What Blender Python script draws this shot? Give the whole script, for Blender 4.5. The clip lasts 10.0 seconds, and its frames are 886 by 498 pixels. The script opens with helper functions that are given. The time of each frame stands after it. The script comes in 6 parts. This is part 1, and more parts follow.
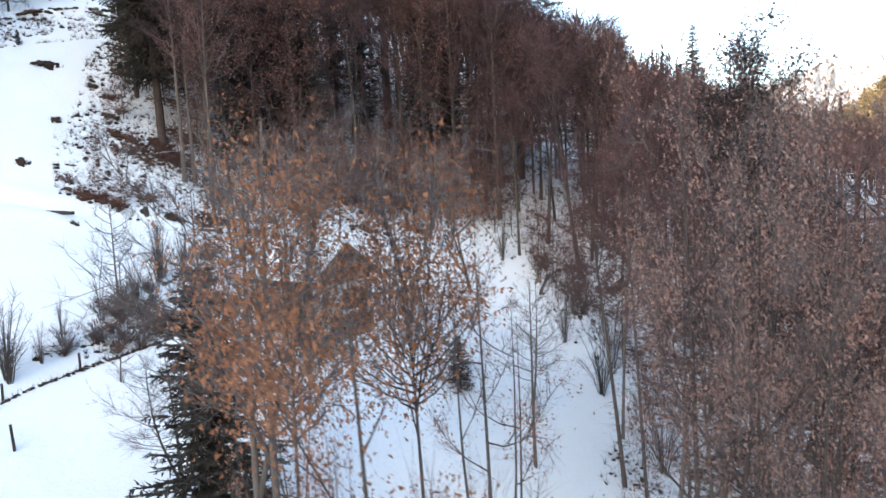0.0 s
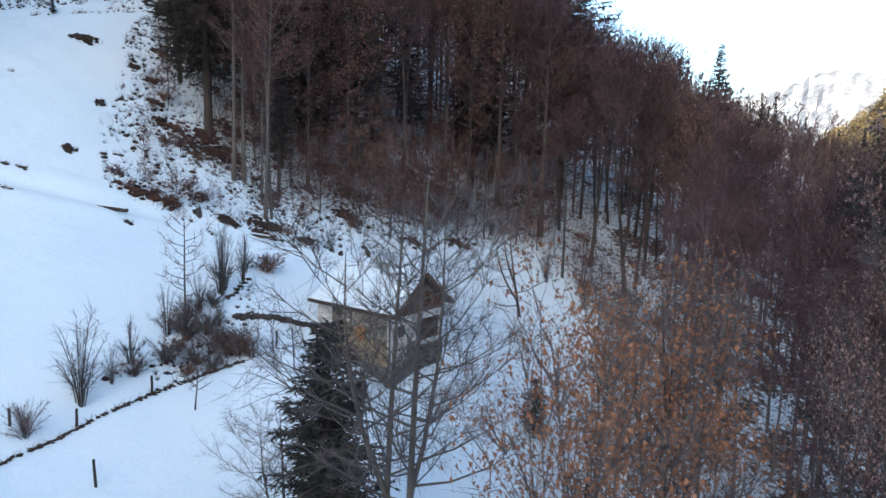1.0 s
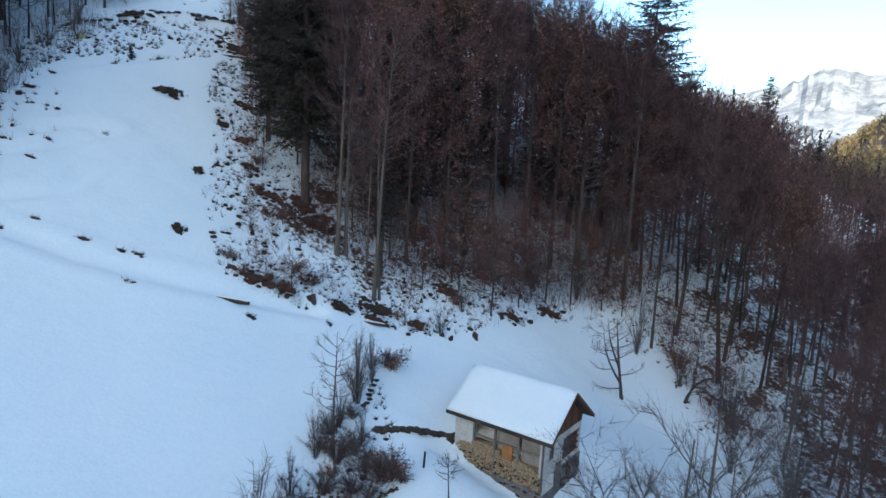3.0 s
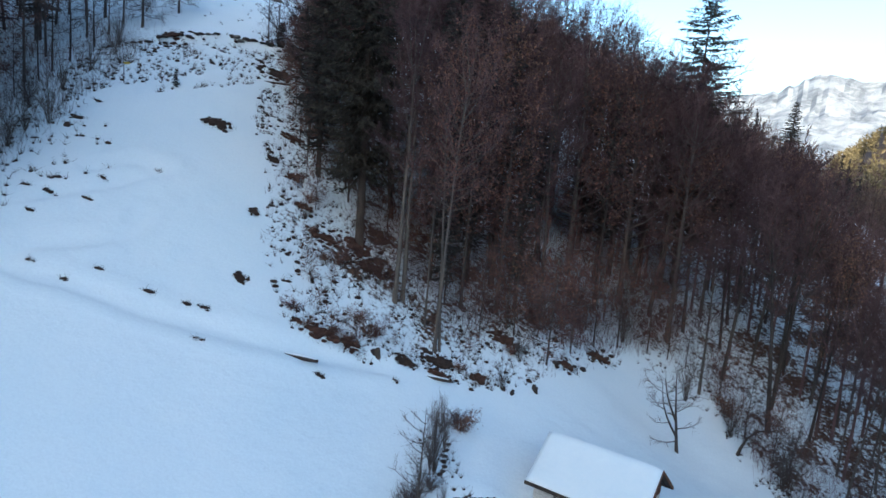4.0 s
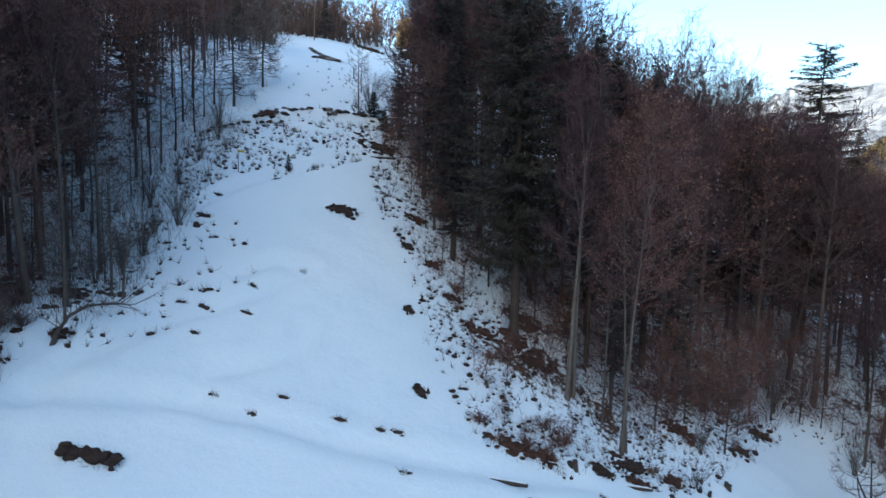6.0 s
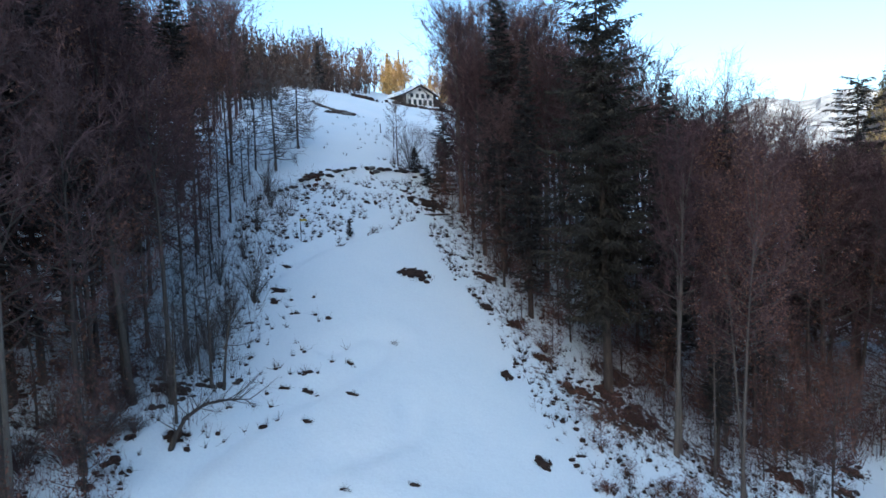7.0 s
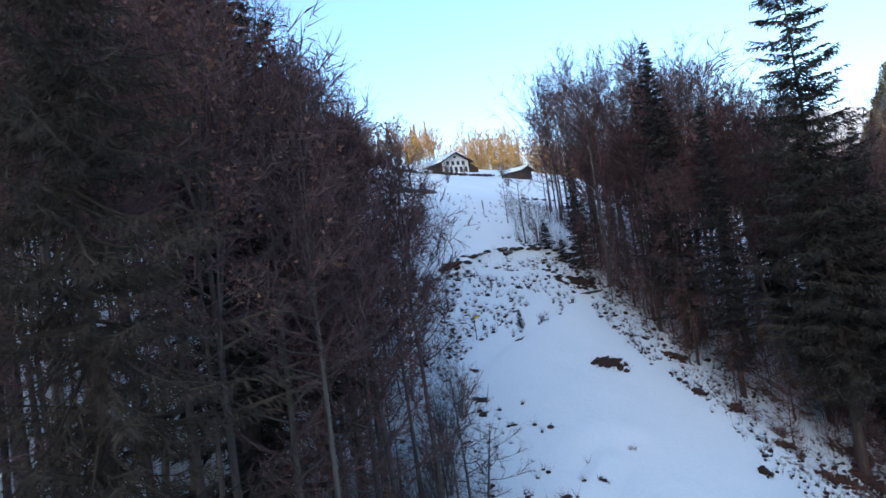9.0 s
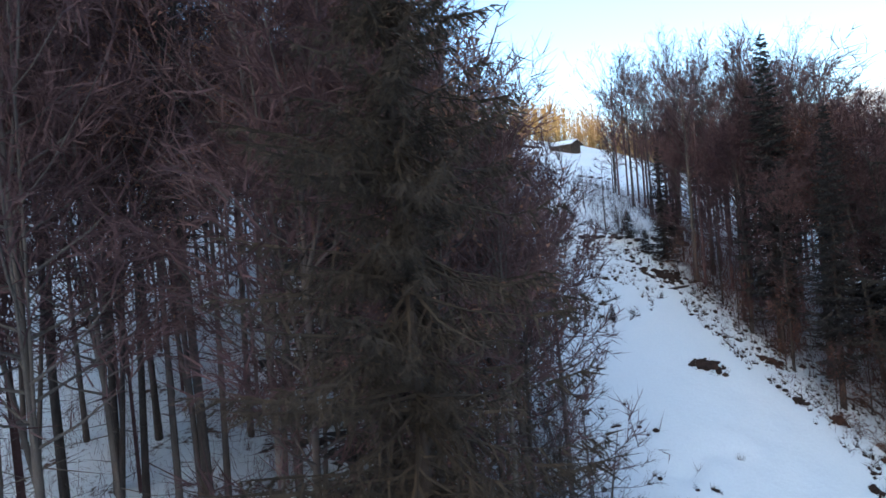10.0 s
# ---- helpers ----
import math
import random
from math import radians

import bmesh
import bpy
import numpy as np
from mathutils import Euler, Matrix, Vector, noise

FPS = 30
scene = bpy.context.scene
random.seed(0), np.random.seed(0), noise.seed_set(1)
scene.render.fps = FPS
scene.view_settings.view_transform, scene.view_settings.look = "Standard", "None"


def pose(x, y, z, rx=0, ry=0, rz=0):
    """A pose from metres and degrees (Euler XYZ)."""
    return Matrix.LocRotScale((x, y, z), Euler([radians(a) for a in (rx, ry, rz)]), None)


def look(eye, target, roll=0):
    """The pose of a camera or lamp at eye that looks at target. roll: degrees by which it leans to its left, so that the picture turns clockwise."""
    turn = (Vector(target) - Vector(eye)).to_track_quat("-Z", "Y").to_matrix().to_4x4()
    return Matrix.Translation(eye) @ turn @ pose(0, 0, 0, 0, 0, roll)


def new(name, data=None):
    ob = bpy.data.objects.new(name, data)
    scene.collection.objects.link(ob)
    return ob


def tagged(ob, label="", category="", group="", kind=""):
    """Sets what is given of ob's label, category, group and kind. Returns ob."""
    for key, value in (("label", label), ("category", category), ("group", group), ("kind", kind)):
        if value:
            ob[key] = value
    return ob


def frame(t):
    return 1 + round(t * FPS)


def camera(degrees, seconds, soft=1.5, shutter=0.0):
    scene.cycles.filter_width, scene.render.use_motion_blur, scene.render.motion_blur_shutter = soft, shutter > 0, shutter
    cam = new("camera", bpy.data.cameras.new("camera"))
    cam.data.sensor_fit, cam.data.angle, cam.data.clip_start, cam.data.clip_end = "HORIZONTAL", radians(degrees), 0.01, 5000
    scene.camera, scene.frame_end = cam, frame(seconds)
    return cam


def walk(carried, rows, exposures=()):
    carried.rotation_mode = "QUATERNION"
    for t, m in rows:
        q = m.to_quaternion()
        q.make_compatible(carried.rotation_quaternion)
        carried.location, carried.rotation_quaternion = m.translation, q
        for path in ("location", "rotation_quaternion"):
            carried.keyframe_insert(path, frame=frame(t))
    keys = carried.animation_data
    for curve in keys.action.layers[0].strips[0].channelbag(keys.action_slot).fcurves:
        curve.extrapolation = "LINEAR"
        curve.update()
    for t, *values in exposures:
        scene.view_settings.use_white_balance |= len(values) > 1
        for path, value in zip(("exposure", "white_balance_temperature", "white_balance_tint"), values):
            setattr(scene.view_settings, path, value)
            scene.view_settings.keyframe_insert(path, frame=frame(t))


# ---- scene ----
cam = camera(69.10, 10.0, shutter=0.15)
EXPOSURES = ((0.0, 2.5, 6500, 8), (0.5, 2.25, 6050, 6), (1.0, 1.88, 5700, 4), (2.0, 1.55, 5350, 1), (4.5, 1.46, 5260, 0), (7.5, 1.44, 5250, 4), (9.0, 1.44, 5200, 8), (10.0, 1.62, 5500, 6))
PATH = [
    (0.0, look((0.00, 0.00, 20.00), (-0.00, 59.68, 13.86), -3.04)),
    (0.5, look((-3.60, 1.06, 21.56), (-2.34, 60.71, 15.20), -0.96)),
    (1.0, look((-6.40, 1.90, 23.07), (-4.40, 61.36, 15.32), 1.77)),
    (1.5, look((-8.53, 2.54, 24.79), (-6.42, 61.92, 16.47), 2.55)),
    (2.0, look((-11.03, 3.07, 26.66), (-8.92, 62.37, 17.75), 3.19)),
    (2.5, look((-13.58, 3.80, 28.44), (-11.27, 63.09, 19.55), 3.49)),
    (2.7, look((-14.52, 4.01, 29.06), (-12.08, 63.31, 20.27), 2.96)),
    (3.8, look((-20.65, 5.87, 33.28), (-17.15, 65.05, 24.05), 4.78)),
    (4.0, look((-21.80, 6.19, 33.94), (-18.40, 65.37, 24.68), 4.77)),
    (4.5, look((-24.63, 7.01, 35.42), (-23.14, 66.20, 25.69), 4.09)),
    (5.0, look((-28.35, 8.37, 36.21), (-27.20, 67.33, 25.11), 5.27)),
    (5.5, look((-31.38, 9.67, 37.07), (-28.52, 68.87, 27.74), 4.96)),
    (5.7, look((-32.62, 10.11, 37.51), (-29.57, 69.45, 29.18), 3.87)),
    (6.8, look((-42.23, 12.39, 39.62), (-36.60, 71.97, 35.26), -2.87)),
    (7.0, look((-43.85, 12.76, 40.25), (-37.65, 72.31, 36.40), -2.08)),
    (7.5, look((-47.71, 14.16, 41.33), (-42.07, 73.81, 38.25), -4.72)),
    (8.0, look((-51.51, 16.15, 42.36), (-45.28, 75.82, 42.60), -7.99)),
    (8.5, look((-55.08, 17.16, 43.28), (-47.85, 76.68, 45.43), -8.28)),
    (9.0, look((-58.50, 18.61, 44.23), (-51.68, 78.20, 45.78), -8.25)),
    (9.5, look((-61.67, 19.47, 45.50), (-56.33, 79.23, 45.25), -6.28)),
    (10.0, look((-64.74, 20.07, 47.11), (-60.02, 79.86, 45.34), -5.00)),
]
walk(cam, PATH, EXPOSURES)

# ---- light ----
SUN_EL, SUN_AZ = radians(14.0), radians(203.0)      # azimuth clockwise from +y
world = bpy.data.worlds.new("winter_sky")
scene.world = world
world.use_nodes = True
wn = world.node_tree.nodes
sky = wn.new("ShaderNodeTexSky")
sky.sky_type = "NISHITA"
sky.sun_disc = False
sky.sun_elevation, sky.sun_rotation = SUN_EL, SUN_AZ
sky.altitude, sky.air_density, sky.dust_density, sky.ozone_density = 900, 1.0, 4.8, 0.7
wn["Background"].inputs["Strength"].default_value = 0.15
world.node_tree.links.new(sky.outputs["Color"], wn["Background"].inputs["Color"])
sun_data = bpy.data.lights.new("sun", "SUN")
sun_data.energy, sun_data.angle, sun_data.color = 2.3, radians(0.5), (1.0, 0.78, 0.5)
sun_to = Vector((math.sin(SUN_AZ) * math.cos(SUN_EL), math.cos(SUN_AZ) * math.cos(SUN_EL), math.sin(SUN_EL)))
sun = new("sun", sun_data)
sun.matrix_world = look(sun_to * 500, (0, 0, 0))


# ---- materials ----
def material(name):
    m = bpy.data.materials.new(name)
    m.use_nodes = True
    nt = m.node_tree
    return m, nt, nt.nodes, nt.nodes["Principled BSDF"]


def n_noise(nt, scale, detail=4.0, rough=0.6, kind="Object", dist=0.0):
    co = nt.nodes.new("ShaderNodeTexCoord")
    tx = nt.nodes.new("ShaderNodeTexNoise")
    tx.inputs["Scale"].default_value, tx.inputs["Detail"].default_value = scale, detail
    tx.inputs["Roughness"].default_value, tx.inputs["Distortion"].default_value = rough, dist
    nt.links.new(co.outputs[kind], tx.inputs["Vector"])
    return tx.outputs["Fac"]


def n_ramp(nt, fac, stops):
    r = nt.nodes.new("ShaderNodeValToRGB")
    e = r.color_ramp.elements
    while len(e) < len(stops):
        e.new(0.5)
    for el, (pos, col) in zip(e, stops):
        el.position, el.color = pos, (*col, 1) if len(col) == 3 else col
    nt.links.new(fac, r.inputs["Fac"])
    return r.outputs["Color"]


def n_mix(nt, fac, a, b, mode="MIX"):
    m = nt.nodes.new("ShaderNodeMix")
    m.data_type, m.blend_type = "RGBA", mode
    for sock, v in ((m.inputs[0], fac), (m.inputs[6], a), (m.inputs[7], b)):
        if isinstance(v, bpy.types.NodeSocket):
            nt.links.new(v, sock)
        elif isinstance(v, (int, float)):
            sock.default_value = v
        else:
            sock.default_value = (*v, 1)
    return m.outputs[2]


def n_math(nt, op, a, b=0.0, c=0.0):
    m = nt.nodes.new("ShaderNodeMath")
    m.operation = op
    for sock, v in zip(m.inputs, (a, b, c)):
        if isinstance(v, bpy.types.NodeSocket):
            nt.links.new(v, sock)
        else:
            sock.default_value = v
    return m.outputs[0]


def n_bump(nt, bsdf, height, strength, distance):
    b = nt.nodes.new("ShaderNodeBump")
    b.inputs["Strength"].default_value, b.inputs["Distance"].default_value = strength, distance
    nt.links.new(height, b.inputs["Height"])
    nt.links.new(b.outputs["Normal"], bsdf.inputs["Normal"])


def surface(name, dark, light, scale, rough=0.85, bump=0.0, bump_scale=20.0, spread=0.0, kind="Object", stretch=None, island=0.0):
    """Two tones mixed by noise at two scales, a tint by object, relief."""
    m, nt, nodes, bsdf = material(name)
    a, b = n_noise(nt, scale, 5, 0.65, kind), n_noise(nt, scale * 7.3, 3, 0.6, kind)
    if stretch:
        for tx in [n for n in nodes if n.type == "TEX_NOISE"]:
            mp = nodes.new("ShaderNodeMapping")
            mp.inputs["Scale"].default_value = stretch
            nt.links.new(tx.inputs["Vector"].links[0].from_socket, mp.inputs["Vector"])
            nt.links.new(mp.outputs["Vector"], tx.inputs["Vector"])
    f = n_math(nt, "ADD", n_math(nt, "MULTIPLY", a, 0.65), n_math(nt, "MULTIPLY", b, 0.35))
    col = n_ramp(nt, f, ((0.3, dark), (0.7, light)))
    if spread:
        info = nodes.new("ShaderNodeObjectInfo")
        hue = nodes.new("ShaderNodeHueSaturation")
        nt.links.new(n_math(nt, "MULTIPLY_ADD", info.outputs["Random"], 2 * spread, 1 - spread), hue.inputs["Value"])
        nt.links.new(n_math(nt, "MULTIPLY_ADD", info.outputs["Random"], 0.02, 0.488), hue.inputs["Hue"])
        nt.links.new(col, hue.inputs["Color"])
        col = hue.outputs["Color"]
    if island:
        geo = nodes.new("ShaderNodeNewGeometry")
        hue = nodes.new("ShaderNodeHueSaturation")
        nt.links.new(n_math(nt, "MULTIPLY_ADD", geo.outputs["Random Per Island"], 2 * island, 1 - island), hue.inputs["Value"])
        nt.links.new(col, hue.inputs["Color"])
        col = hue.outputs["Color"]
    nt.links.new(col, bsdf.inputs["Base Color"])
    bsdf.inputs["Roughness"].default_value = rough
    bsdf.inputs["Specular IOR Level"].default_value = 0.25
    if bump:
        n_bump(nt, bsdf, n_noise(nt, bump_scale, 4, 0.6, kind), bump, 0.05)
    return m


def snow_ground():
    m, nt, nodes, bsdf = material("snow_and_litter")
    at = nodes.new("ShaderNodeAttribute")
    at.attribute_name = "litter"
    fine, mid = n_noise(nt, 2.2, 6, 0.7), n_noise(nt, 0.35, 4, 0.6)
    tint = n_ramp(nt, n_noise(nt, 0.08, 4, 0.6), ((0.3, (0.79, 0.85, 0.87)), (0.7, (0.86, 0.89, 0.89))))
    grit = n_ramp(nt, n_noise(nt, 6.0, 5, 0.7), ((0.25, (0.93, 0.93, 0.94)), (0.6, (1, 1, 1))))
    snow = n_mix(nt, 1.0, tint, grit, "MULTIPLY")
    litter = n_ramp(nt, n_noise(nt, 3.0, 6, 0.7), ((0.3, (0.035, 0.022, 0.016)), (0.5, (0.095, 0.05, 0.03)), (0.72, (0.17, 0.095, 0.055))))
    cover = n_math(nt, "ADD", n_math(nt, "MULTIPLY", fine, 0.65), n_math(nt, "MULTIPLY", mid, 0.35))
    cut = n_math(nt, "SUBTRACT", 0.72, n_math(nt, "MULTIPLY", at.outputs["Fac"], 0.46))
    fac = n_math(nt, "MULTIPLY", n_math(nt, "SUBTRACT", cover, cut), 14.0)
    fac.node.use_clamp = True
    nt.links.new(n_mix(nt, fac, snow, litter), bsdf.inputs["Base Color"])
    bsdf.inputs["Roughness"].default_value = 0.75
    bsdf.inputs["Specular IOR Level"].default_value = 0.2
    relief = n_math(nt, "ADD", n_noise(nt, 0.9, 5, 0.6), n_math(nt, "MULTIPLY", n_noise(nt, 7.0, 4, 0.6), 0.25))
    n_bump(nt, bsdf, relief, 0.5, 0.16)
    return m


SNOW_GROUND = snow_ground()
SNOW = surface("snow", (0.81, 0.85, 0.855), (0.87, 0.89, 0.88), 0.6, 0.7, 0.25, 3.0)
BARK = surface("grey_brown_bark", (0.032, 0.025, 0.021), (0.125, 0.10, 0.082), 1.6, 0.9, 0.5, 14.0, 0.3, stretch=(6, 6, 1))
PALE_BARK = surface("pale_beech_bark", (0.072, 0.058, 0.048), (0.185, 0.152, 0.124), 1.2, 0.9, 0.4, 12.0, 0.2, stretch=(6, 6, 1))
TWIG = surface("bare_twigs", (0.066, 0.038, 0.036), (0.165, 0.094, 0.086), 0.5, 0.9, spread=0.35, island=0.3)
GREY_TWIG = surface("grey_twigs", (0.08, 0.065, 0.06), (0.19, 0.16, 0.145), 0.5, 0.9, spread=0.25, island=0.3)
RUST_LEAF = surface("dry_rust_leaves", (0.115, 0.057, 0.04), (0.285, 0.145, 0.09), 0.7, 0.8, spread=0.12, island=0.45)
ORANGE_LEAF = surface("dry_orange_leaves", (0.19, 0.078, 0.036), (0.39, 0.175, 0.088), 0.7, 0.8, island=0.4)
PINK_LEAF = surface("dry_pale_brown_leaves", (0.17, 0.095, 0.072), (0.37, 0.225, 0.175), 0.7, 0.8, island=0.35)
CONE_NEEDLE = surface("brown_cone_laden_needles", (0.03, 0.022, 0.014), (0.09, 0.064, 0.041), 0.5, 0.8, island=0.35)
NEAR_NEEDLE = surface("brown_green_needles", (0.022, 0.018, 0.013), (0.072, 0.057, 0.039), 0.6, 0.8, island=0.35)
NEEDLE = surface("spruce_needles", (0.022, 0.018, 0.0155), (0.058, 0.049, 0.040), 0.8, 0.75, spread=0.25, island=0.4)
# low sun's gold is put into these three colours, besides the sun lamp
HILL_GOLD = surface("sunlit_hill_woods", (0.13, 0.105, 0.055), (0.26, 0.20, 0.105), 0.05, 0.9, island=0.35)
GOLD_NEEDLE = surface("sunlit_gold_larch", (0.22, 0.14, 0.05), (0.42, 0.29, 0.12), 0.4, 0.8, island=0.4)
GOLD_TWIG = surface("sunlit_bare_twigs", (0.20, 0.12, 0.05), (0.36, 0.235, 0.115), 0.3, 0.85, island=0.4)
FAR_BROWN = surface("far_brown_woods", (0.055, 0.038, 0.032), (0.15, 0.095, 0.07), 0.3, 0.9, island=0.4)
DRY_GRASS = surface("dead_grass", (0.028, 0.018, 0.013), (0.095, 0.06, 0.038), 2.0, 0.9, island=0.5)
EARTH = surface("bare_earth", (0.017, 0.012, 0.010), (0.075, 0.045, 0.032), 2.5, 0.95, 0.8, 9.0)
LEAF_LITTER = surface("brown_leaf_litter", (0.028, 0.015, 0.011), (0.115, 0.055, 0.035), 3.5, 0.95, 0.9, 12.0)
STONE = surface("grey_stone", (0.07, 0.06, 0.055), (0.24, 0.22, 0.20), 2.0, 0.9, 0.6, 10.0, 0.2)
SPRUCE_BARK = surface("dark_spruce_bark", (0.03, 0.022, 0.018), (0.10, 0.072, 0.056), 1.6, 0.9, 0.5, 14.0, 0.2, stretch=(6, 6, 1))
RUBBLE = surface("dark_rubble", (0.022, 0.017, 0.014), (0.10, 0.075, 0.06), 2.2, 0.95, 0.8, 8.0)
TAN_BOARD = surface("tan_boarding", (0.20, 0.16, 0.12), (0.42, 0.36, 0.29), 1.2, 0.85, 0.3, 10.0)
PLASTER = surface("weathered_plaster", (0.46, 0.41, 0.35), (0.78, 0.745, 0.69), 1.1, 0.9, 0.3, 12.0)
WHITE_WALL = surface("white_render", (0.66, 0.62, 0.56), (0.80, 0.77, 0.71), 0.6, 0.9)
BROWN_WOOD = surface("red_brown_boards", (0.075, 0.028, 0.014), (0.18, 0.075, 0.035), 1.5, 0.8, 0.4, 10.0, 0.25, stretch=(1, 8, 8))
DARK_WOOD = surface("dark_weathered_wood", (0.030, 0.022, 0.018), (0.095, 0.07, 0.052), 1.5, 0.85, 0.4, 10.0, 0.25)
GREY_WOOD = surface("grey_weathered_wood", (0.10, 0.085, 0.07), (0.26, 0.225, 0.19), 1.5, 0.85, 0.4, 10.0, 0.25)
LOG_END = surface("cut_log_ends", (0.22, 0.15, 0.085), (0.50, 0.37, 0.22), 4.0, 0.85, 0.3, 18.0, 0.35)
ORANGE_BOARD = surface("fresh_orange_board", (0.27, 0.115, 0.035), (0.42, 0.20, 0.07), 2.0, 0.75, 0.2, 10.0)
DARK_GLASS = surface("dark_window", (0.02, 0.022, 0.025), (0.05, 0.055, 0.06), 1.0, 0.15)
ROOF_TILE = surface("dark_brown_tiles", (0.04, 0.03, 0.026), (0.10, 0.075, 0.06), 1.0, 0.85)
YELLOW = surface("yellow_paint", (0.5, 0.34, 0.02), (0.65, 0.45, 0.04), 3.0, 0.6)


def mountain_skin():
    m, nt, nodes, bsdf = material("mountain_snow_and_rock")
    a = n_noise(nt, 0.006, 8, 0.68, dist=0.6)
    geo = nodes.new("ShaderNodeNewGeometry")
    sep = nodes.new("ShaderNodeSeparateXYZ")
    nt.links.new(geo.outputs["Normal"], sep.inputs["Vector"])
    f = n_math(nt, "ADD", a, n_math(nt, "MULTIPLY", sep.outputs["Z"], 0.45))
    col = n_ramp(nt, f, ((0.68, (0.11, 0.12, 0.145)), (0.83, (0.21, 0.225, 0.26)), (0.98, (0.41, 0.42, 0.45))))
    nt.links.new(col, bsdf.inputs["Base Color"])
    bsdf.inputs["Roughness"].default_value = 0.9
    return m


MOUNTAIN = mountain_skin()


# ---- mesh helpers ----
class Shape:
    """Collects vertices and faces of one mesh."""

    def __init__(self):
        self.v, self.f = [], []

    def tri(self, a, b, c):
        i = len(self.v)
        self.v += (a, b, c)
        self.f.append((i, i + 1, i + 2))

    def quad(self, a, b, c, d):
        i = len(self.v)
        self.v += (a, b, c, d)
        self.f.append((i, i + 1, i + 2, i + 3))

    def tube(self, pts, radii, sides=5, cap=True):
        pts = [np.asarray(p, float) for p in pts]
        base = len(self.v)
        for k, (p, r) in enumerate(zip(pts, radii)):
            d = pts[min(k + 1, len(pts) - 1)] - pts[max(k - 1, 0)]
            d = d / (np.linalg.norm(d) + 1e-9)
            a = np.cross(d, (0.31, 0.95, 0.0) if abs(d[2]) > 0.7 else (0, 0, 1))
            a = a / (np.linalg.norm(a) + 1e-9)
            b = np.cross(d, a)
            for s in range(sides):
                w = 2 * math.pi * s / sides
                self.v.append(tuple(p + r * (math.cos(w) * a + math.sin(w) * b)))
        for k in range(len(pts) - 1):
            for s in range(sides):
                i, j = base + k * sides + s, base + k * sides + (s + 1) % sides
                self.f.append((i, j, j + sides, i + sides))
        if cap:
            self.f.append(tuple(base + (len(pts) - 1) * sides + s for s in range(sides)))
            self.f.append(tuple(base + s for s in reversed(range(sides))))

    def box(self, x0, x1, y0, y1, z0, z1, jit=0.0, rng=None):
        i = len(self.v)
        for z in (z0, z1):
            for x, y in ((x0, y0), (x1, y0), (x1, y1), (x0, y1)):
                q = (rng.uniform(-jit, jit), rng.uniform(-jit, jit), rng.uniform(-jit, jit)) if rng else (0, 0, 0)
                self.v.append((x + q[0], y + q[1], z + q[2]))
        for f in ((3, 2, 1, 0), (4, 5, 6, 7), (0, 1, 5, 4), (1, 2, 6, 5), (2, 3, 7, 6), (3, 0, 4, 7)):
            self.f.append(tuple(i + k for k in f))

    def prism(self, profile, x0, x1):
        """A profile of (y, z) points run along x."""
        i, n = len(self.v), len(profile)
        self.v += [(x0, y, z) for y, z in profile] + [(x1, y, z) for y, z in profile]
        self.f.append(tuple(i + k for k in reversed(range(n))))
        self.f.append(tuple(i + n + k for k in range(n)))
        for k in range(n):
            j = (k + 1) % n
            self.f.append((i + k, i + j, i + n + j, i + n + k))

    def rock(self, c, size, rng, squash=0.7):
        """A rough boulder: a jittered low ball."""
        i = len(self.v)
        rings, seg = 3, 6
        self.v.append((c[0], c[1], c[2] + size[2] * squash))
        for r in range(1, rings + 1):
            th = math.pi * r / (rings + 1)
            for s in range(seg):
                w = 2 * math.pi * (s + 0.5 * (r % 2)) / seg
                k = rng.uniform(0.75, 1.2)
                self.v.append((c[0] + size[0] * k * math.sin(th) * math.cos(w), c[1] + size[1] * k * math.sin(th) * math.sin(w), c[2] + size[2] * squash * k * math.cos(th)))
        self.v.append((c[0], c[1], c[2] - size[2] * squash))
        for s in range(seg):
            self.f.append((i, i + 1 + s, i + 1 + (s + 1) % seg))
            for r in range(rings - 1):
                a, b = i + 1 + r * seg + s, i + 1 + r * seg + (s + 1) % seg
                self.f.append((a, a + seg, b + seg, b))
            self.f.append((i + 1 + (rings - 1) * seg + s, i + 1 + rings * seg, i + 1 + (rings - 1) * seg + (s + 1) % seg))

    def mesh(self, name, mat, smooth=False):
        me = bpy.data.meshes.new(name)
        me.from_pydata([tuple(map(float, p)) for p in self.v], [], self.f)
        me.materials.append(mat)
        if smooth:
            me.polygons.foreach_set("use_smooth", [True] * len(me.polygons))
        me.update()
        return me


def part(name, shape, mat, parent, label="", smooth=False):
    """One mesh object under a thing or a part."""
    ob = new(name, shape.mesh(name, mat, smooth) if isinstance(shape, Shape) else shape)
    ob.parent = parent
    if label:
        tagged(ob, label)
    return ob


def thing(name, label, category, m=None, group="", kind=""):
    ob = new(name)
    ob.empty_display_size = 0.3
    tagged(ob, label, category, group, kind)
    if m is not None:
        ob.matrix_basis = m
    return ob


# ---- terrain ----
def soft_ramp(u, s):
    return s * np.logaddexp(0, u / s)


KNOLLS = ((-5.1, 40.6, 11, 4.07), (-40.5, 114.0, 26, 4.18), (-67.4, 68.5, 11, -1.88), (3.5, 67.2, 26, -4.01), (11.8, 101.6, 11, -1.83), (-79.4, 57.6, 16, 2.16), (-9.6, 61.2, 7, 1.46), (-38.0, 214.0, 26, -1.91), (-59.4, 59.7, 7, -2.43), (-59.6, 53.8, 7, 1.67), (-33.4, 65.4, 16, 1.21), (-9.7, 86.0, 7, 2.41), (-39.0, 87.8, 26, 3.36), (-100.0, 60.0, 26, 2.04), (-60.0, 219.0, 26, -2.01), (60.0, 60.0, 26, -1.34))


